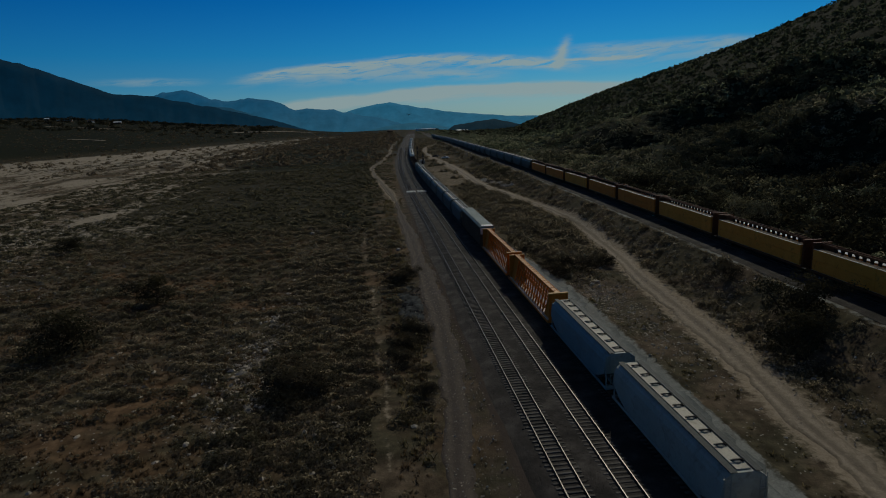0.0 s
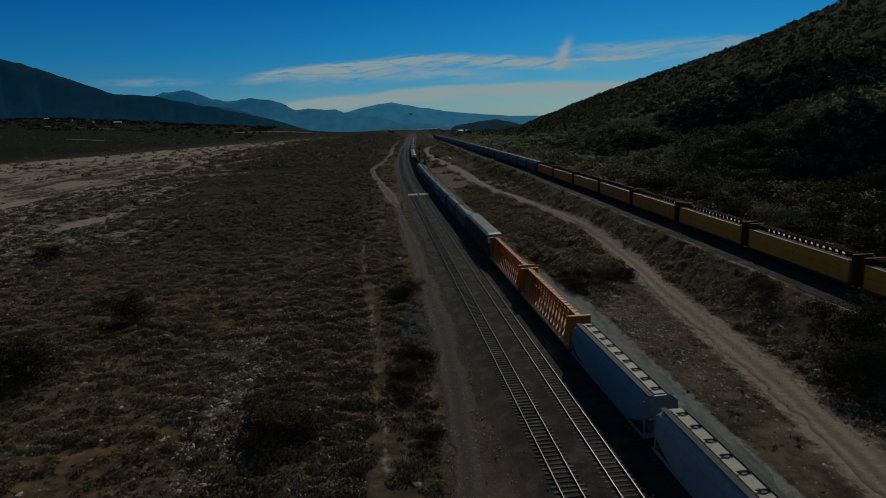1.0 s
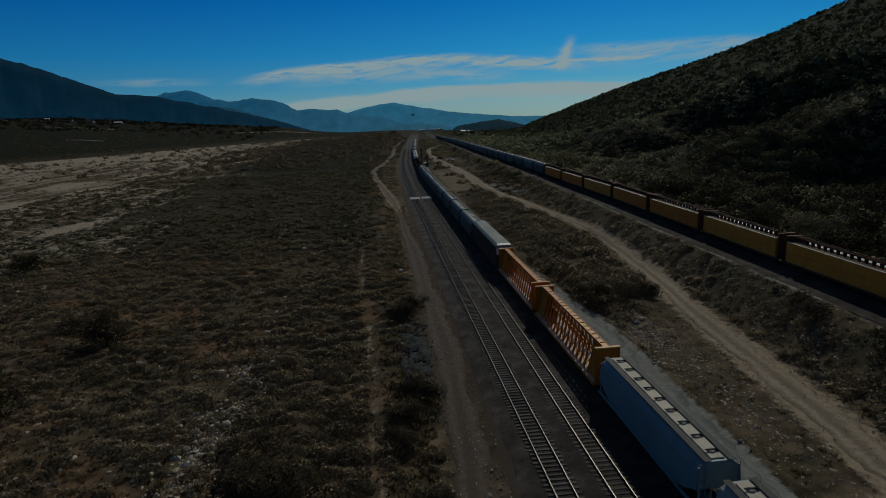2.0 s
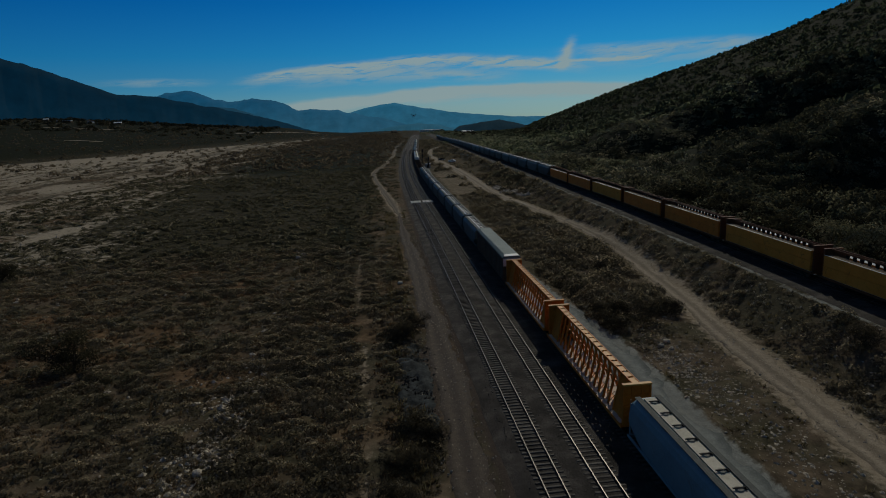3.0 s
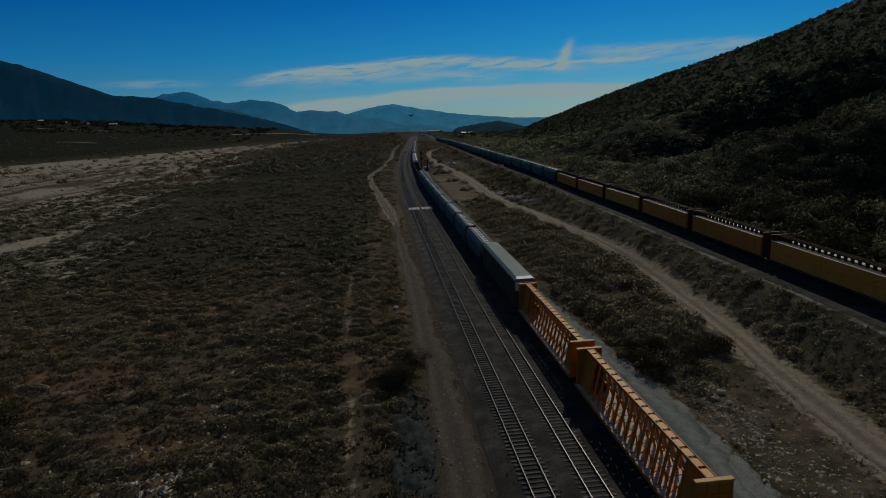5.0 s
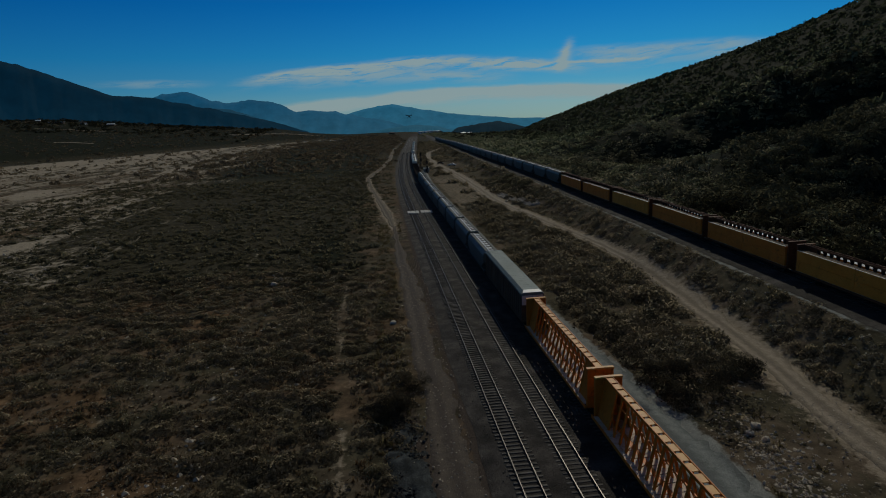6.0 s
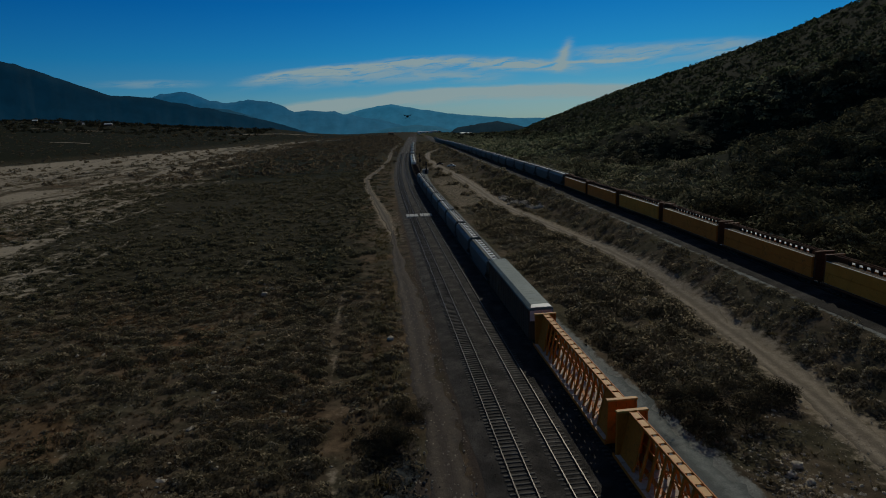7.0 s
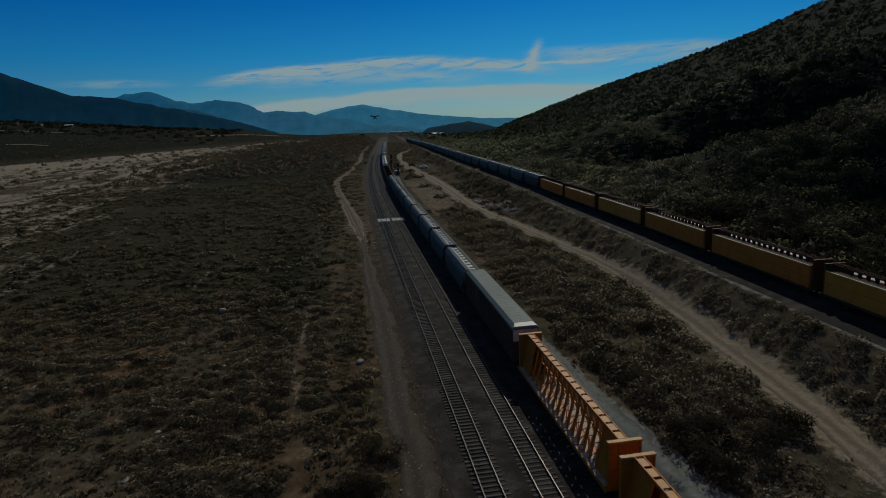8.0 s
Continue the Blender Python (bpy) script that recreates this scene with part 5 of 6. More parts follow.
scatter("low_scrub", SOFT, p, spread(1, len(p), 0.55, 1.7, 1.5), SHRUB, "low grey-green scrub covering the valley floor", "scrub", 1)
p = sown(2, 17000, -80, 4.0, 30, 165, 9, -0.12, no_path)
scatter("dry_grass", TUFT, p, spread(2, len(p), 0.18, 0.5), DRY, "dry brown grass tufts among the scrub", "grass", 2)
p = sown(31, 2600, 0.5, 6.5, 45, 215, 6, -0.05, no_path)
scatter("verge_grass", TUFT, p, spread(31, len(p), 0.2, 0.6), STRAW, "yellow grass along the edge of the dirt road", "grass", 31)
p = sown(3, 9500, -150, 0, 150, 420, 30, -0.14)
scatter("scrub_beyond", LOW, p, spread(3, len(p), 0.5, 1.9, 2.2), OLIVE, "dark scrub stretching across the valley", "scrub", 3)
p = sown(4, 4200, -135, -70, 60, 160, 20, -0.02)
scatter("scrub_by_wash", LOW, p, spread(4, len(p), 0.4, 1.3), SHRUB, "scattered grey scrub near the dry wash", "scrub", 4)
p = sown(5, 9000, -420, 40, 420, 1500, 80, -0.16, lambda x, y, rng: (x > np.interp(y, *WASH_NEAR)) | (rng.rand(len(x)) < 0.18))
scatter("far_scrub", COARSE, p, spread(5, len(p), 1.2, 3.6, 1.6), VALLEY_BRUSH, "far dark brush on the valley floor", "scrub", 5)
p = sown(17, 3500, -1100, -300, 650, 1700, 90, -0.15, lambda x, y, rng: 0.903 * (-410 - x) + 0.429 * (y - 708) > 5)
scatter("bench_scrub", COARSE, p, spread(17, len(p), 1.2, 3.2), VALLEY_BRUSH, "dark brush on the far bench of the valley", "scrub", 17)
p = sown(6, 6500, -420, -100, 170, 700, 26, 0.03, lambda x, y, rng: x < np.interp(y, *WASH_NEAR) + 20)
scatter("wash_scrub", LOW, p, spread(6, len(p), 0.4, 1.5), SHRUB, "thin dry brush on the pale wash", "scrub", 6)
p = sown(34, 1100, -5, 9.5, 212, 520, 14, -0.12)
scatter("verge_scrub", LOW, p, spread(34, len(p), 0.4, 1.3), OLIVE, "low brown scrub between bending road and tracks", "scrub", 34)
bank = lambda x, y, rng: (y > 96 + 0.6 * (x - 29)) | (rng.rand(len(x)) < 0.12)
p = sown(19, 1900, 28.5, 47, 84, 250, 5, 0.0, bank)
scatter("grey_brush", FINE, p, spread(19, len(p), 0.3, 1.2, 1.6), GREY_SHRUB, "pale grey brush on the bank below the road", "scrub", 19)
p = sown(7, 2200, 28.5, 47, 84, 240, 5, 0.05, bank)
scatter("bank_brush", FINE, p, spread(7, len(p), 0.4, 1.6, 1.6), SHRUB, "dense dark brush between gravel strip and dirt road", "scrub", 7)
p = sown(20, 3000, 40, 63, 36, 330, 5, 0.0, lambda x, y, rng: x > curve(RIGHT_ROAD[0], RIGHT_ROAD[1], y))
scatter("grey_slope_brush", FINE, p, spread(20, len(p), 0.3, 1.0, 1.7), GREY_SHRUB, "pale grey brush on the railway bank", "scrub", 21)
p = sown(8, 3800, 40, 63, 36, 330, 5, 0.04, lambda x, y, rng: x > curve(RIGHT_ROAD[0], RIGHT_ROAD[1], y))
scatter("slope_brush", FINE, p, spread(8, len(p), 0.35, 1.3, 1.7), SHRUB, "grey-green brush on the railway bank", "scrub", 8)
p = sown(9, 8500, 28.5, 60, 30, 330, 6, -0.1)
scatter("bank_grass", TUFT, p, spread(9, len(p), 0.15, 0.42), STRAW, "dry grass on the railway bank", "grass", 9)
p = sown(10, 3000, 24, 72, 240, 900, 24, -0.08)
scatter("far_bank_brush", MID, p, spread(10, len(p), 0.7, 2.6, 1.6), SHRUB, "dark brush along the far railway lines", "scrub", 10)
TALL = [np.concatenate([leaf_clump(120 + s, 130, 0.1, 0.95, 0.45), leaf_clump(130 + s, 60, 0.1, 0.8, 0.45) * 0.6 + (0.55, 0.3, 0.05)]) for s in range(5)]
p = sown(27, 1500, 28.5, 48, 92, 260, 6, 0.03, bank)
scatter("tall_brush", TALL, p, spread(27, len(p), 0.9, 2.2, 1.5), SHRUB, "tall soft brush between gravel strip and dirt road", "scrub", 27)
p = sown(28, 2100, 40, 60, 40, 330, 5, 0.03, lambda x, y, rng: x > curve(RIGHT_ROAD[0], RIGHT_ROAD[1], y))
scatter("tall_slope_brush", TALL, p, spread(28, len(p), 0.7, 1.5, 1.5), SHRUB, "tall soft brush on the railway bank", "scrub", 28)
p = sown(29, 1700, -90, 2, 32, 220, 12, 0.02, no_path)
scatter("tall_field_brush", TALL, p, spread(29, len(p), 0.6, 1.4, 1.8), OLIVE, "rounded dark brush rising over the low scrub", "scrub", 29)
hill = lambda x, y, rng: rng.rand(len(x)) < np.clip(1.25 - (x - 75) / 620, 0.15, 1)
near_hill = lambda x, y, rng: (x < 190) & (y < 400)
p = sown(24, 5600, 68, 190, 20, 400, 18, -0.2, near_hill)
scatter("foothill_chaparral", FINE, p, spread(24, len(p), 0.9, 3.0, 1.7), FOOTHILL, "soft olive chaparral on the lower hillside", "scrub", 24)
p = sown(11, 13000, 68, 330, 20, 700, 22, -0.25, lambda x, y, rng: hill(x, y, rng) & ~near_hill(x, y, rng))
scatter("hillside_chaparral", MID, p, spread(11, len(p), 1.1, 4.2, 1.8), CHAPARRAL, "dark green chaparral covering the hillside", "scrub", 11)
p = sown(12, 15000, 180, 720, 200, 1900, 60, -0.3)
scatter("upper_chaparral", FAR, p, spread(12, len(p), 2.4, 6.0, 1.6), UPLAND, "dark brush on the upper slopes of the hill", "scrub", 12)
p = sown(18, 6500, 82, 320, 560, 1560, 40, -0.3)
scatter("foothill_brush", FAR, p, spread(18, len(p), 1.0, 3.2, 1.6), CHAPARRAL, "dark brush on the low foothills far ahead", "scrub", 18)
WOOD = [np.concatenate([leaf_clump(80 + s, 190, 0.1, 1.05, 0.35), leaf_clump(90 + s, 80, 0.1, 0.8, 0.35) * 0.6 + (0.6, 0.2, 0.3), leaf_clump(95 + s, 70, 0.1, 0.8, 0.35) * 0.5 + (-0.5, 0.5, 0.2)]) for s in range(4)]
rng = np.random.RandomState(5)
f = rng.rand(520)
gully = np.stack([np.interp(f, (0, 0.3, 0.7, 1), (100, 140, 215, 275)) + rng.normal(0, 13, 520), np.interp(f, (0, 0.3, 0.7, 1), (185, 222, 318, 375)) + rng.normal(0, 16, 520)], -1)
gully = np.concatenate([gully, height(gully[:, 0], gully[:, 1])[:, None]], 1)
p = np.concatenate([sown(13, 420, 71, 150, 55, 420, 16, 0.02), gully])
scatter("hillside_woods", WOOD, p, spread(13, len(p), 2.2, 5.2), WOODS, "dark oak thickets in the gully of the hill", "woods", 13)
# Darker leaves than the gully woods: the slope's shade is put into them.
p = sown(23, 640, 70, 160, 45, 185, 14, -0.12)
scatter("near_thicket", WOOD, p, spread(23, len(p), 2.0, 4.6), TREE_LEAF, "evergreen thicket on the lower hillside, leaves darkened for its shade", "woods", 35)
rng = np.random.RandomState(8)
p = np.stack([rng.normal(92, 5, 16), rng.normal(150, 7, 16)], -1)
p = np.concatenate([p, height(p[:, 0], p[:, 1])[:, None]], 1)
scatter("pale_woods", WOOD, p, spread(30, len(p), 2.4, 4.6), PALE_LEAF, "pale olive-leaved trees at the foot of the hill", "woods", 30)
rng = np.random.RandomState(6)
p = np.stack([rng.normal(54.5, 2.5, 60), rng.normal(300, 28, 60)], -1)
p = p[clear_of_lines(p[:, 0], p[:, 1])]
p = np.concatenate([p, height(p[:, 0], p[:, 1])[:, None]], 1)
scatter("thicket", WOOD, p, spread(26, len(p), 1.4, 2.8), OLIVE, "dark thicket below the far railway bank", "scrub", 26)
p = np.concatenate([sown(14, 420, -900, -250, 1180, 1600, 120, -0.1), sown(21, 260, -820, -330, 1490, 1570, 60, -0.2), sown(15, 120, 120, 420, 900, 1500, 90, -0.1)])
scatter("distant_trees", COARSE, p, spread(14, len(p), 4.0, 8.0), TREE_LEAF, "row of dark trees far across the valley", "woods", 14, sink=0.02)


def tree(name, label, leaf, x, y, tall, wide, seed, stems=3, category="bush"):
    """A small tree or tall bush: tapered limbs from the base, a loose crown of many leaves."""
    rng = np.random.RandomState(seed)
    t = thing(name, label, category)
    bm = bmesh.new()
    tips = []
    for k in range(stems):
        a = rng.rand() * 6.28
        prev, r = Vector((0.1 * math.cos(a), 0.1 * math.sin(a), -0.15)), 0.05 * tall / 2 + 0.03
        for j in range(1, 4):
            f = j / 3
            nxt = Vector((wide * 0.5 * f * math.cos(a) + rng.normal(0, 0.08), wide * 0.5 * f * math.sin(a) + rng.normal(0, 0.08), tall * 0.72 * f))
            rod(bm, prev, nxt, r, 6, r * 0.7)
            prev, r = nxt, r * 0.7
            b = nxt + Vector((rng.normal(0, wide * 0.25), rng.normal(0, wide * 0.25), tall * 0.12))
            rod(bm, nxt, b, r * 0.7, 5, r * 0.3)
            tips.append(b)
        tips.append(prev)
    part("trunk", bm, BARK, t)
    soup = [leaf_clump(seed + 5, 1300, 0.034, 0.8, 0.4) * (wide * 0.62, wide * 0.62, tall * 0.9) + (0, 0, tall * 0.2)]
    for i, b in enumerate(tips):
        soup.append(leaf_clump(seed * 7 + i, 210, 0.07, 0.9, 0.4) * (wide * 0.3) + np.array(b) - (0, 0, wide * 0.06))
    v = np.concatenate(soup)
    crown = new("crown", lend_normals(quick_mesh("crown", v, np.arange(len(v)).reshape(-1, 3), leaf), round_normals(v - (0, 0, tall * 0.3))))
    crown.parent = t
    t.location = (x, y, float(height(x, y)))
    return t


tree("round_bush", "dark rounded bush standing alone in the scrub", TREE_LEAF, -37.4, 98.5, 4.4, 5.2, 31)
tree("tall_bush", "large dark bush beside pale stones", TREE_LEAF, -76.0, 150.0, 3.6, 5.0, 32)
tree("wide_bush", "wide dark olive bush in dry scrub", TREE_LEAF, -42.6, 78.5, 4.4, 7.6, 33)
tree("oak_tree", "dark evergreen oak below the railway bank", TREE_LEAF, 44.6, 59.5, 5.2, 5.6, 34, 4, "tree")
tree("oak_tree", "dark evergreen oak below the railway bank", TREE_LEAF, 49.0, 66.0, 5.6, 6.2, 35, 4, "tree")
tree("pale_tree", "pale olive-leaved tree behind the loaded train", PALE_LEAF, 73.0, 112.0, 5.5, 7.5, 36, 4, "tree")
tree("brush_clump", "dense dark bush beside the dirt road", DARK_BRUSH, 39.4, 103.5, 1.9, 3.0, 37)
tree("brush_clump", "dense dark bush above the gravel strip", DARK_BRUSH, 31.0, 104.5, 2.0, 3.2, 38)
tree("brush_clump", "dark bush on the railway bank", DARK_BRUSH, 51.0, 82.0, 2.2, 3.0, 39)
tree("brush_clump", "dark bush beside the rutted road", DARK_BRUSH, 1.5, 66.0, 1.5, 2.8, 40)
tree("brush_clump", "dark bush beside the rutted road", DARK_BRUSH, 2.2, 101.0, 1.6, 2.8, 41)
tree("brush_clump", "dark low bush in the scrub", DARK_BRUSH, -9.8, 60.0, 2.0, 6.4, 42)
tree("brush_clump", "wide dark bush beside the gravel heap", DARK_BRUSH, 3.2, 76.6, 0.8, 4.2, 46)
tree("brush_clump", "dark bush at the end of the gravel heap", DARK_BRUSH, 1.4, 102.5, 1.7, 3.6, 47)
tree("brush_clump", "dense dark bush below the dirt road", DARK_BRUSH, 34.6, 102.0, 2.2, 4.4, 48)
tree("brush_clump", "dense dark bush above the gravel strip", DARK_BRUSH, 30.4, 99.5, 1.8, 3.4, 49)

tree("brush_clump", "dark low bush beside the footpath", DARK_BRUSH, 1.3, 71.3, 1.3, 2.8, 43)
tree("brush_clump", "dark low bush beside the footpath", DARK_BRUSH, 3.1, 58.0, 1.2, 2.2, 44)
tree("brush_clump", "dark low bush beside the footpath", DARK_BRUSH, 4.6, 107.4, 1.3, 2.6, 45)


def stone_soup(seed, flat=0.7):
    rng = np.random.RandomState(seed)
    bm = bmesh.new()
    bmesh.ops.create_icosphere(bm, subdivisions=1, radius=1.0)
    v = np.array([tuple(q.co) for q in bm.verts])
    f = [[w.index for w in q.verts] for q in bm.faces]
    bm.free()
    v = v * (1 + 0.28 * (rng.rand(len(v), 1) - 0.5) * 2) * (1.0, 0.75, flat)
    return v[np.array(f)].reshape(-1, 3)


STONES = [stone_soup(s) for s in range(6)]


def near_spots(seed, n, spots, anywhere=False):
    rng = np.random.RandomState(seed)
    out = []
    for x, y, sx, sy, share in spots:
        m = int(n * share)
        out.append(np.stack([rng.normal(x, sx, m), rng.normal(y, sy, m)], -1))
    q = np.concatenate(out)
    q = q if anywhere else q[clear_of_lines(q[:, 0], q[:, 1], 0.2)]
    return np.concatenate([q, height(q[:, 0], q[:, 1])[:, None]], 1)


p = near_spots(1, 2600, [(-15.5, 56, 1.2, 4, 0.2), (-17, 69, 1.2, 5, 0.16), (-15.5, 84, 1.5, 6, 0.12), (-14.5, 78, 0.8, 3, 0.08), (-19, 70, 3, 9, 0.12), (-16.5, 88, 2.4, 8, 0.1), (-24, 60, 9, 14, 0.05), (-14, 120, 4, 18, 0.07), (-9, 50, 4, 8, 0.03), (-35, 62, 12, 14, 0.03), (-18.2, 162, 0.8, 3, 0.02)])
scatter("loose_stones", STONES, p, spread(20, len(p), 0.08, 0.46, 3.0), ROCK, "pale loose stones strewn through the scrub", "stones", 20, 0.3, 0.2, hard=True)
p = near_spots(2, 3600, [(33, 88, 1.8, 5, 0.3), (33, 72, 2.2, 12, 0.3), (44, 70, 2.5, 14, 0.12), (52, 100, 3, 25, 0.1), (36, 110, 4, 14, 0.08), (6.2, 80, 1.2, 22, 0.1)])
scatter("bank_stones", STONES, p, spread(21, len(p), 0.05, 0.28, 2.8), ROCK, "grey stones on bare ground beside the gravel strip", "stones", 21, 0.3, 0.2, hard=True)
p = near_spots(3, 120, [(46.3, 265, 1.0, 3.5, 0.25), (48.0, 251, 1.3, 5, 0.4), (50.2, 239, 1.2, 4.5, 0.35)], True)
scatter("rubble_pile", STONES, p, spread(22, len(p), 0.4, 1.25, 1.6), ROCK, "pile of pale rubble beside the dirt road", "rubble", 22, 0.3, 0.1, hard=True)
p = near_spots(4, 2600, [(-95, 150, 16, 26, 0.4), (-110, 190, 18, 30, 0.35), (-80, 120, 14, 20, 0.25)])
scatter("wash_stones", STONES, p, spread(23, len(p), 0.12, 0.5, 2.5), ROCK, "pale boulders of the dry wash", "stones", 23, 0.3, 0.15, hard=True)


rng = np.random.RandomState(76)
p = np.concatenate([np.stack([rng.uniform(3.8, 9.2, 2600), rng.uniform(36, 170, 2600)], -1), np.stack([rng.normal(41, 2.4, 1500), rng.uniform(40, 100, 1500)], -1)])
p = np.concatenate([p, height(p[:, 0], p[:, 1])[:, None] + 0.13], 1)
scatter("road_pebbles", STONES, p, spread(32, len(p), 0.03, 0.12, 2.2), ROCK, "small pale pebbles strewn over the dirt roads", "stones", 32, 0.3, 0.1, hard=True)
rng = np.random.RandomState(77)
n = 3000
by = rng.uniform(33, 150, n) ** 1.0
bx = track_x(by) + rng.uniform(-2.2, 10.8, n)
p = np.stack([bx, by, np.full(n, BED + 0.03)], -1)
scatter("ballast_stones", STONES, p, spread(24, n, 0.03, 0.085, 1.5), GRAVEL_STONE, "loose dark ballast stones between the rails", "ballast", 24, 0.3, 0.1, hard=True)
p = np.stack([rng.normal(3.3, 0.95, 700), rng.uniform(75, 101, 700), np.zeros(700)], -1)
p[:, 2] = height(p[:, 0], p[:, 1]) + 0.12
scatter("heap_stones", STONES, p, spread(25, len(p), 0.05, 0.2, 2.0), GRAVEL_STONE, "grey broken stone lying over the gravel heap", "stones", 25, 0.3, 0.0, hard=True)


def boulder(x, y, r, seed, label, name="boulder"):
    bm = bmesh.new()
    bmesh.ops.create_icosphere(bm, subdivisions=2, radius=r)
    for v in bm.verts:
        n = noise.noise(v.co * (1.2 / r) + Vector((seed * 3.1, 0, 0)))
        v.co *= 1 + 0.35 * n
        v.co.z *= 0.75
    ob = tagged(part(name, bm, ROCK), label, "rock", "single boulders")
    ob.location = (x, y, float(height(x, y)) + r * 0.35)
    return ob


for i, (x, y, r) in enumerate([(-15.2, 53.6, 0.5), (-15.6, 73.2, 0.55), (-9.6, 62.8, 0.42), (-18.4, 156.5, 0.8), (-17.6, 160, 0.55), (2.9, 129.5, 0.6), (-18.9, 51.5, 0.4), (-17.2, 61.2, 0.38), (-16.9, 78.5, 0.45), (34.6, 93.6, 0.6), (33.4, 92.6, 0.5), (34.2, 91.4, 0.4), (7.3, 58.5, 0.25), (41.2, 137.0, 0.55), (46.5, 76.0, 0.4), (44.8, 64.2, 0.45)]):
    boulder(x, y, r * 0.75, i, "pale rounded boulder lying on dry ground")

# ---- crossing, signals, cars, far buildings ----
for k, off in enumerate(OFFSETS[:2]):
    t = thing("crossing_panel", "pale concrete crossing panels set between the rails", "crossing", "level crossing panels")
    for a, b in ((-1.75, -0.84), (-0.66, 0.66), (0.84, 1.75)):
        bm = bmesh.new()
        box(bm, a, b, -2.4, 2.4, 0.12, RAIL_TOP + 0.02, 0.02)
        part("panel", bm, CONCRETE, t)
    t.location = (float(track_x(234.0)) + off, 234.0, 0)


def signal_mast(x, y, tall):
    t = thing("signal_mast", "tall dark railway signal mast with ladder", "signal", "signal masts")
    bm = bmesh.new()
    rod(bm, (0, 0, -0.2), (0, 0, tall), 0.16, 10, 0.11)
    part("pole", bm, UNDER, t)
    for z in (tall - 1.2, tall - 4.0):
        bm = bmesh.new()
        box(bm, -0.45, 0.45, -0.12, 0.0, z - 0.9, z + 0.9, 0.05)
        for dz in (-0.5, 0.0, 0.5):
            rod(bm, (0, -0.4, z + dz), (0, -0.12, z + dz), 0.16, 10)
        part("signal_head", bm, DARK_PAINT, t)
    bm = bmesh.new()
    ladder(bm, -0.2, 0.3, 0.3, tall - 0.5)
    part("ladder", bm, STEEL, t)
    t.location = (x, y, float(height(x, y)))


signal_mast(24.0, 382.0, 11.5)
signal_mast(27.3, 381.0, 7.0)
t = thing("equipment_cabin", "small pale equipment cabin beside the signals", "hut")
bm = bmesh.new()
box(bm, -1.6, 1.6, -1.2, 1.2, 0.0, 2.4, 0.04)
part("wall", bm, STEEL, t)
bm = bmesh.new()
box(bm, -1.75, 1.75, -1.35, 1.35, 2.4, 2.55, 0.03)
part("roof", bm, WHITE, t)
bm = bmesh.new()
box(bm, -0.45, 0.45, -1.24, -1.18, 0.1, 2.0)
part("door", bm, DARK_PAINT, t)
t.location = (27.0, 386.0, float(height(27.0, 386.0)))


def parked_car(x, y, turn, paint, label, pickup):
    t = thing("parked_pickup" if pickup else "parked_car", label, "vehicle")
    bm = bmesh.new()
    side = [(-2.6, 0.45), (-2.6, 0.95), (-1.5, 1.1), (-0.8, 1.75), (0.6, 1.78), (0.9, 1.15), (2.6, 1.15), (2.6, 0.45)] if pickup else [(-2.2, 0.4), (-2.2, 0.8), (-1.2, 0.95), (-0.5, 1.45), (1.1, 1.45), (1.8, 1.0), (2.2, 0.9), (2.2, 0.4)]
    loft(bm, [[(-0.92, a, b) for a, b in side], [(0.92, a, b) for a, b in side]])
    part("body", bm, paint, t)
    bm = bmesh.new()
    for s in (-1, 1):
        loft(bm, [[(s * 0.925, a, b) for a, b in ((-1.2, 1.15), (-0.75, 1.62), (0.5, 1.64), (0.7, 1.18))], [(s * 0.93, a, b) for a, b in ((-1.2, 1.15), (-0.75, 1.62), (0.5, 1.64), (0.7, 1.18))]])
    part("side_window", bm, GLASS, t)
    for a in (-1.6, 1.6):
        for s in (-1, 1):
            bm = bmesh.new()
            rod(bm, (s * 0.7, a, 0.36), (s * 0.94, a, 0.36), 0.36, 16)
            part("wheel", bm, DARK_PAINT, t)
    t.matrix_world = Matrix.Translation((x, y, float(height(x, y)) + 0.02)) @ Matrix.Rotation(turn, 4, "Z")


parked_car(46.0, 424.0, 1.2, WHITE, "white pickup truck parked on the dirt clearing", True)
parked_car(41.0, 446.0, 1.4, DARK_PAINT, "dark car parked on the dirt clearing", False)


def far_building(x, y, wide, deep, tall, wall, roof, label, turn=0.0, pitched=False):
    t = thing("building", label, "building", "far buildings")
    bm = bmesh.new()
    box(bm, -wide / 2, wide / 2, -deep / 2, deep / 2, -2, tall)
    part("wall", bm, wall, t)
    bm = bmesh.new()
    if pitched:
        loft(bm, [[(-wide / 2 - 0.4, -deep / 2 - 0.4, tall), (-wide / 2 - 0.4, 0, tall + deep * 0.25), (-wide / 2 - 0.4, deep / 2 + 0.4, tall)], [(wide / 2 + 0.4, -deep / 2 - 0.4, tall), (wide / 2 + 0.4, 0, tall + deep * 0.25), (wide / 2 + 0.4, deep / 2 + 0.4, tall)]])
    else:
        box(bm, -wide / 2 - 0.4, wide / 2 + 0.4, -deep / 2 - 0.4, deep / 2 + 0.4, tall, tall + 0.6)
    part("roof", bm, roof, t)
    for i in range(max(2, int(wide / 8))):
        a = -wide / 2 + (i + 0.5) * wide / max(2, int(wide / 8))
        bm = bmesh.new()
        box(bm, a - 1.2, a + 1.2, -deep / 2 - 0.06, -deep / 2 + 0.02, tall * 0.35, tall * 0.75)
        part("window", bm, GLASS, t)
    t.matrix_world = Matrix.Translation((x, y, float(height(x, y)))) @ Matrix.Rotation(turn, 4, "Z")


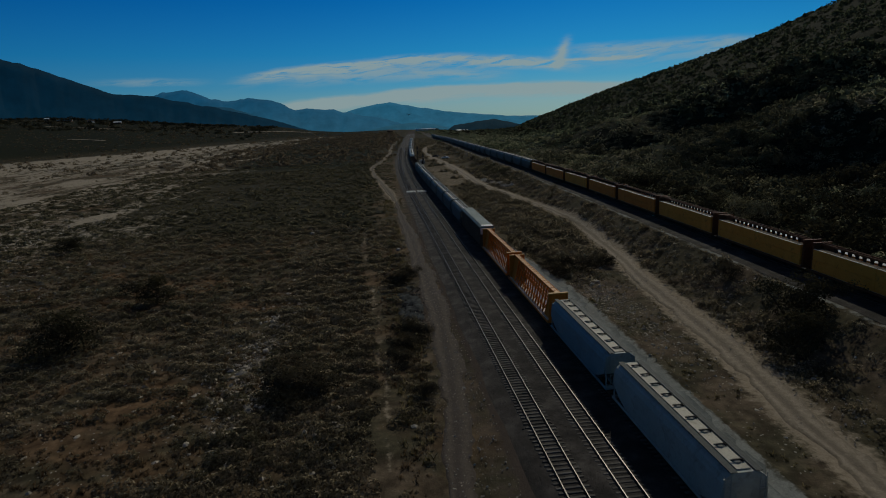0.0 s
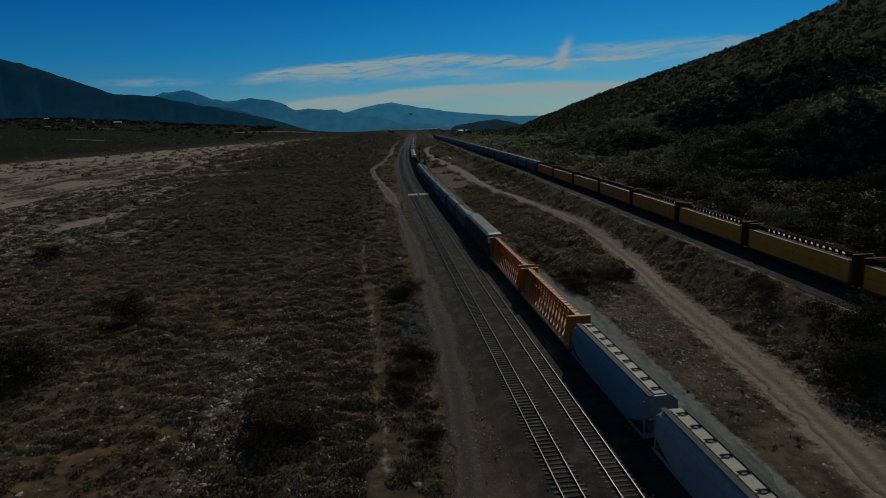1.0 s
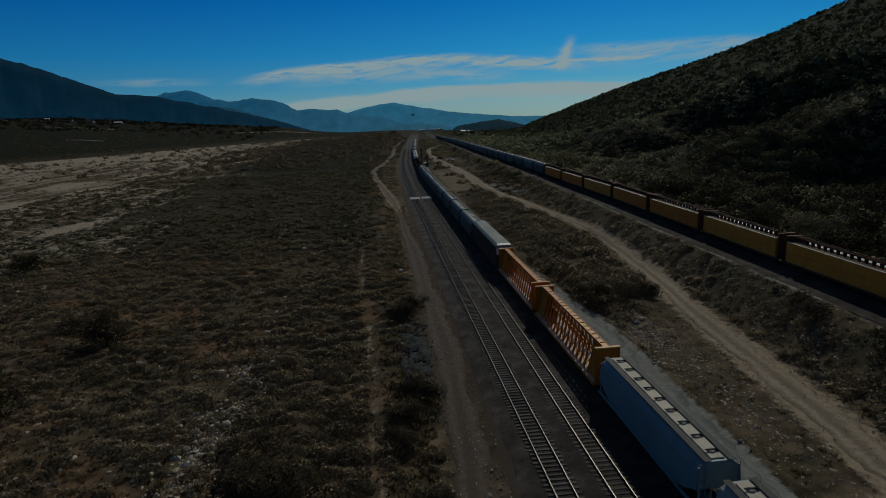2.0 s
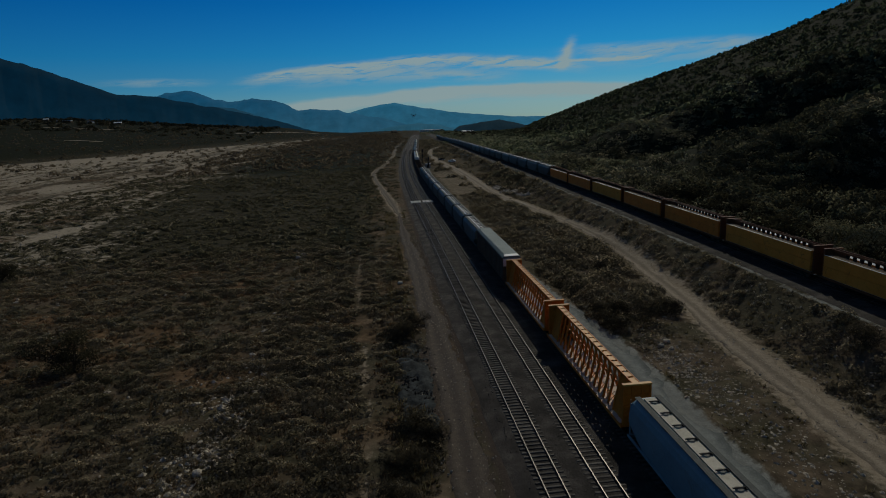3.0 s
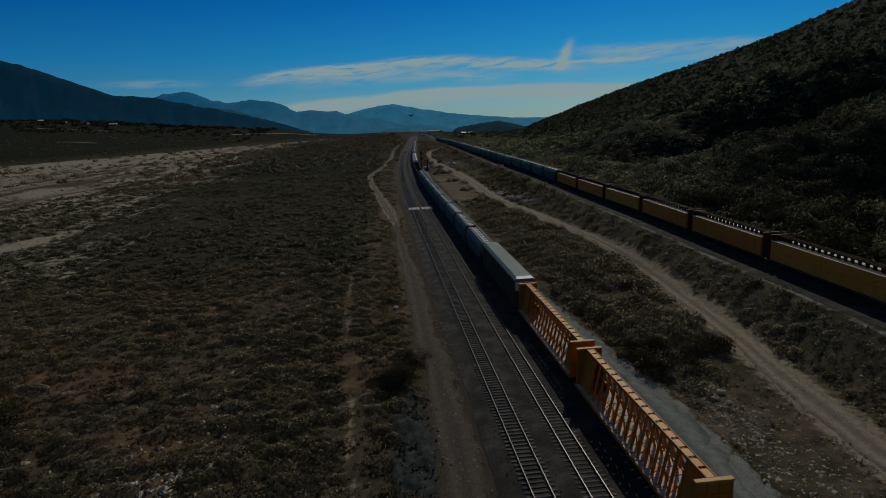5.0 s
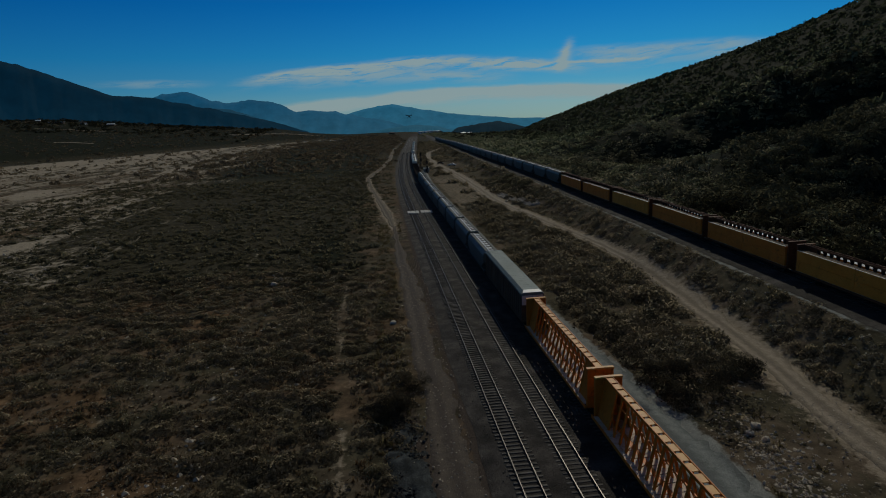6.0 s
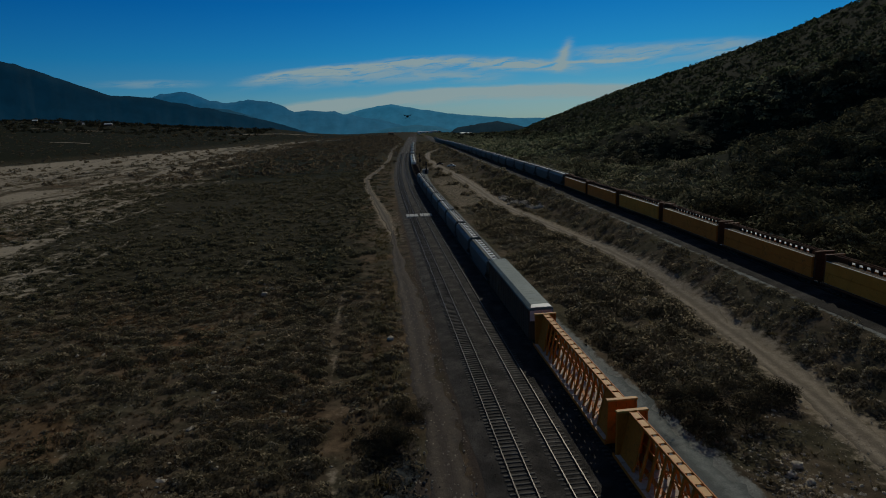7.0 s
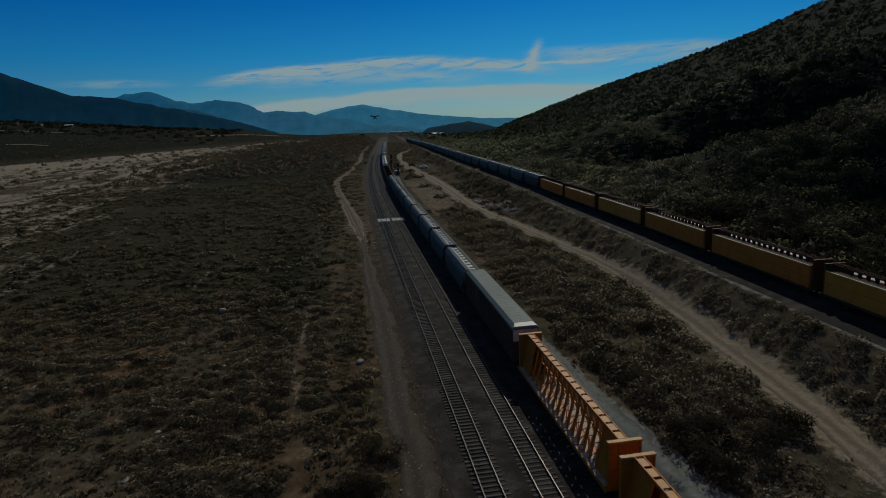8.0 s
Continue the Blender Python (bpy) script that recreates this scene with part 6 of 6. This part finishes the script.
far_building(119, 1500, 50, 40, 4, WHITE, WHITE, "long low warehouse with a white roof, far off")
far_building(30, 1500, 12, 9, 4, BOX_SIDE, DARK_PAINT, "small pale building at the end of the valley", 0.2, True)
far_building(-690, 1455, 28, 12, 3, BOX_SIDE, WHITE, "long white-roofed building on the far bench", 0.1)
far_building(-735, 1470, 9, 8, 3, BOX_SIDE, WHITE, "small white house on the far bench", 0.3, True)
far_building(-640, 1465, 11, 9, 3.5, BOX_END, BOX_SIDE, "small pale house among trees on the far bench", -0.2, True)
far_building(-585, 1470, 15, 9, 3, BOX_SIDE, WHITE, "pale house among trees on the far bench", 0.1, True)
far_building(205, 1450, 16, 10, 3, BOX_SIDE, WHITE, "pale shed near the far railway line", 0.1, True)
far_building(165, 1250, 9, 7, 3, BOX_SIDE, WHITE, "small pale shed near the far railway line", 0.3, True)

def bench_road(name, ends, half, label):
    """A pale road across the far bench, laid on the land."""
    (x0, y0), (x1, y1) = ends
    f = np.linspace(0, 1, 40)
    cx, cy = x0 + (x1 - x0) * f, y0 + (y1 - y0) * f + 6 * np.sin(f * 5)
    d = Vector((x1 - x0, y1 - y0)).normalized()
    XX = cx[:, None] + np.array([-1, 1])[None] * half * -d.y
    YY = cy[:, None] + np.array([-1, 1])[None] * half * d.x
    ZZ = height(XX, YY) + 0.8
    i = np.arange(80).reshape(-1, 2)
    q = np.stack([i[:-1, 0], i[:-1, 1], i[1:, 1], i[1:, 0]], -1)
    me = quick_mesh(name, np.stack([XX, YY, ZZ], -1).reshape(-1, 3), q, PALE_DUST, True)
    me.attributes.new("across", "FLOAT", "POINT").data.foreach_set("value", np.full(80, 0.48, np.float32))
    tagged(new(name, me), label, "road", kind="structure")


bench_road("road_1", ((-300, 1330), (-140, 1500)), 7, "pale highway far across the valley")
bench_road("road_2", ((-640, 1270), (-520, 1290)), 5, "pale dirt road on the far bench")
bench_road("road_3", ((-480, 1010), (-430, 1030)), 4, "short pale track on the far bench")

# ---- the drone ahead ----
t = thing("quadcopter_drone", "small dark quadcopter drone hovering over the tracks", "drone")
bm = bmesh.new()
box(bm, -0.09, 0.09, -0.13, 0.13, -0.05, 0.05, 0.03)
part("body", bm, DARK_PAINT, t)
for sx in (-1, 1):
    for sy in (-1, 1):
        bm = bmesh.new()
        bar(bm, (sx * 0.06, sy * 0.08, 0.02), (sx * 0.22, sy * 0.2, 0.05), 0.035, 0.03)
        rod(bm, (sx * 0.22, sy * 0.2, 0.02), (sx * 0.22, sy * 0.2, 0.09), 0.025, 8)
        arm = part("arm", bm, DARK_PAINT, t)
        bm = bmesh.new()
        box(bm, sx * 0.22 - 0.12, sx * 0.22 + 0.12, sy * 0.2 - 0.012, sy * 0.2 + 0.012, 0.09, 0.096)
        part("propeller", bm, DARK_PAINT, arm)
    bm = bmesh.new()
    for sy in (-1, 1):
        rod(bm, (sx * 0.07, sy * 0.09, -0.04), (sx * 0.13, sy * 0.09, -0.19), 0.01, 6)
    rod(bm, (sx * 0.13, -0.12, -0.19), (sx * 0.13, 0.12, -0.19), 0.01, 6)
    part("landing_leg", bm, DARK_PAINT, t)
bm = bmesh.new()
box(bm, -0.04, 0.04, -0.06, 0.03, -0.12, -0.05, 0.015)
part("camera_pod", bm, GLASS, t)
t.location = (5.75, 110.0, 28.72)
t.scale = (1.25, 1.25, 1.25)

# ---- tracks: pieces last ----
track("track_1", lambda v: track_x(v) + OFFSETS[0], flat_base, "main line track with concrete ties", -40, 620, (34, 200))
track("track_2", lambda v: track_x(v) + OFFSETS[1], flat_base, "second main line track with concrete ties", -40, 620, (34, 200))
track("track_3", siding, flat_base, "siding track under the long train", -60, 620, (34, 60))
track("track_4", right_x, right_base, "track on the bank under the loaded train", -40, 620, (90, 120))
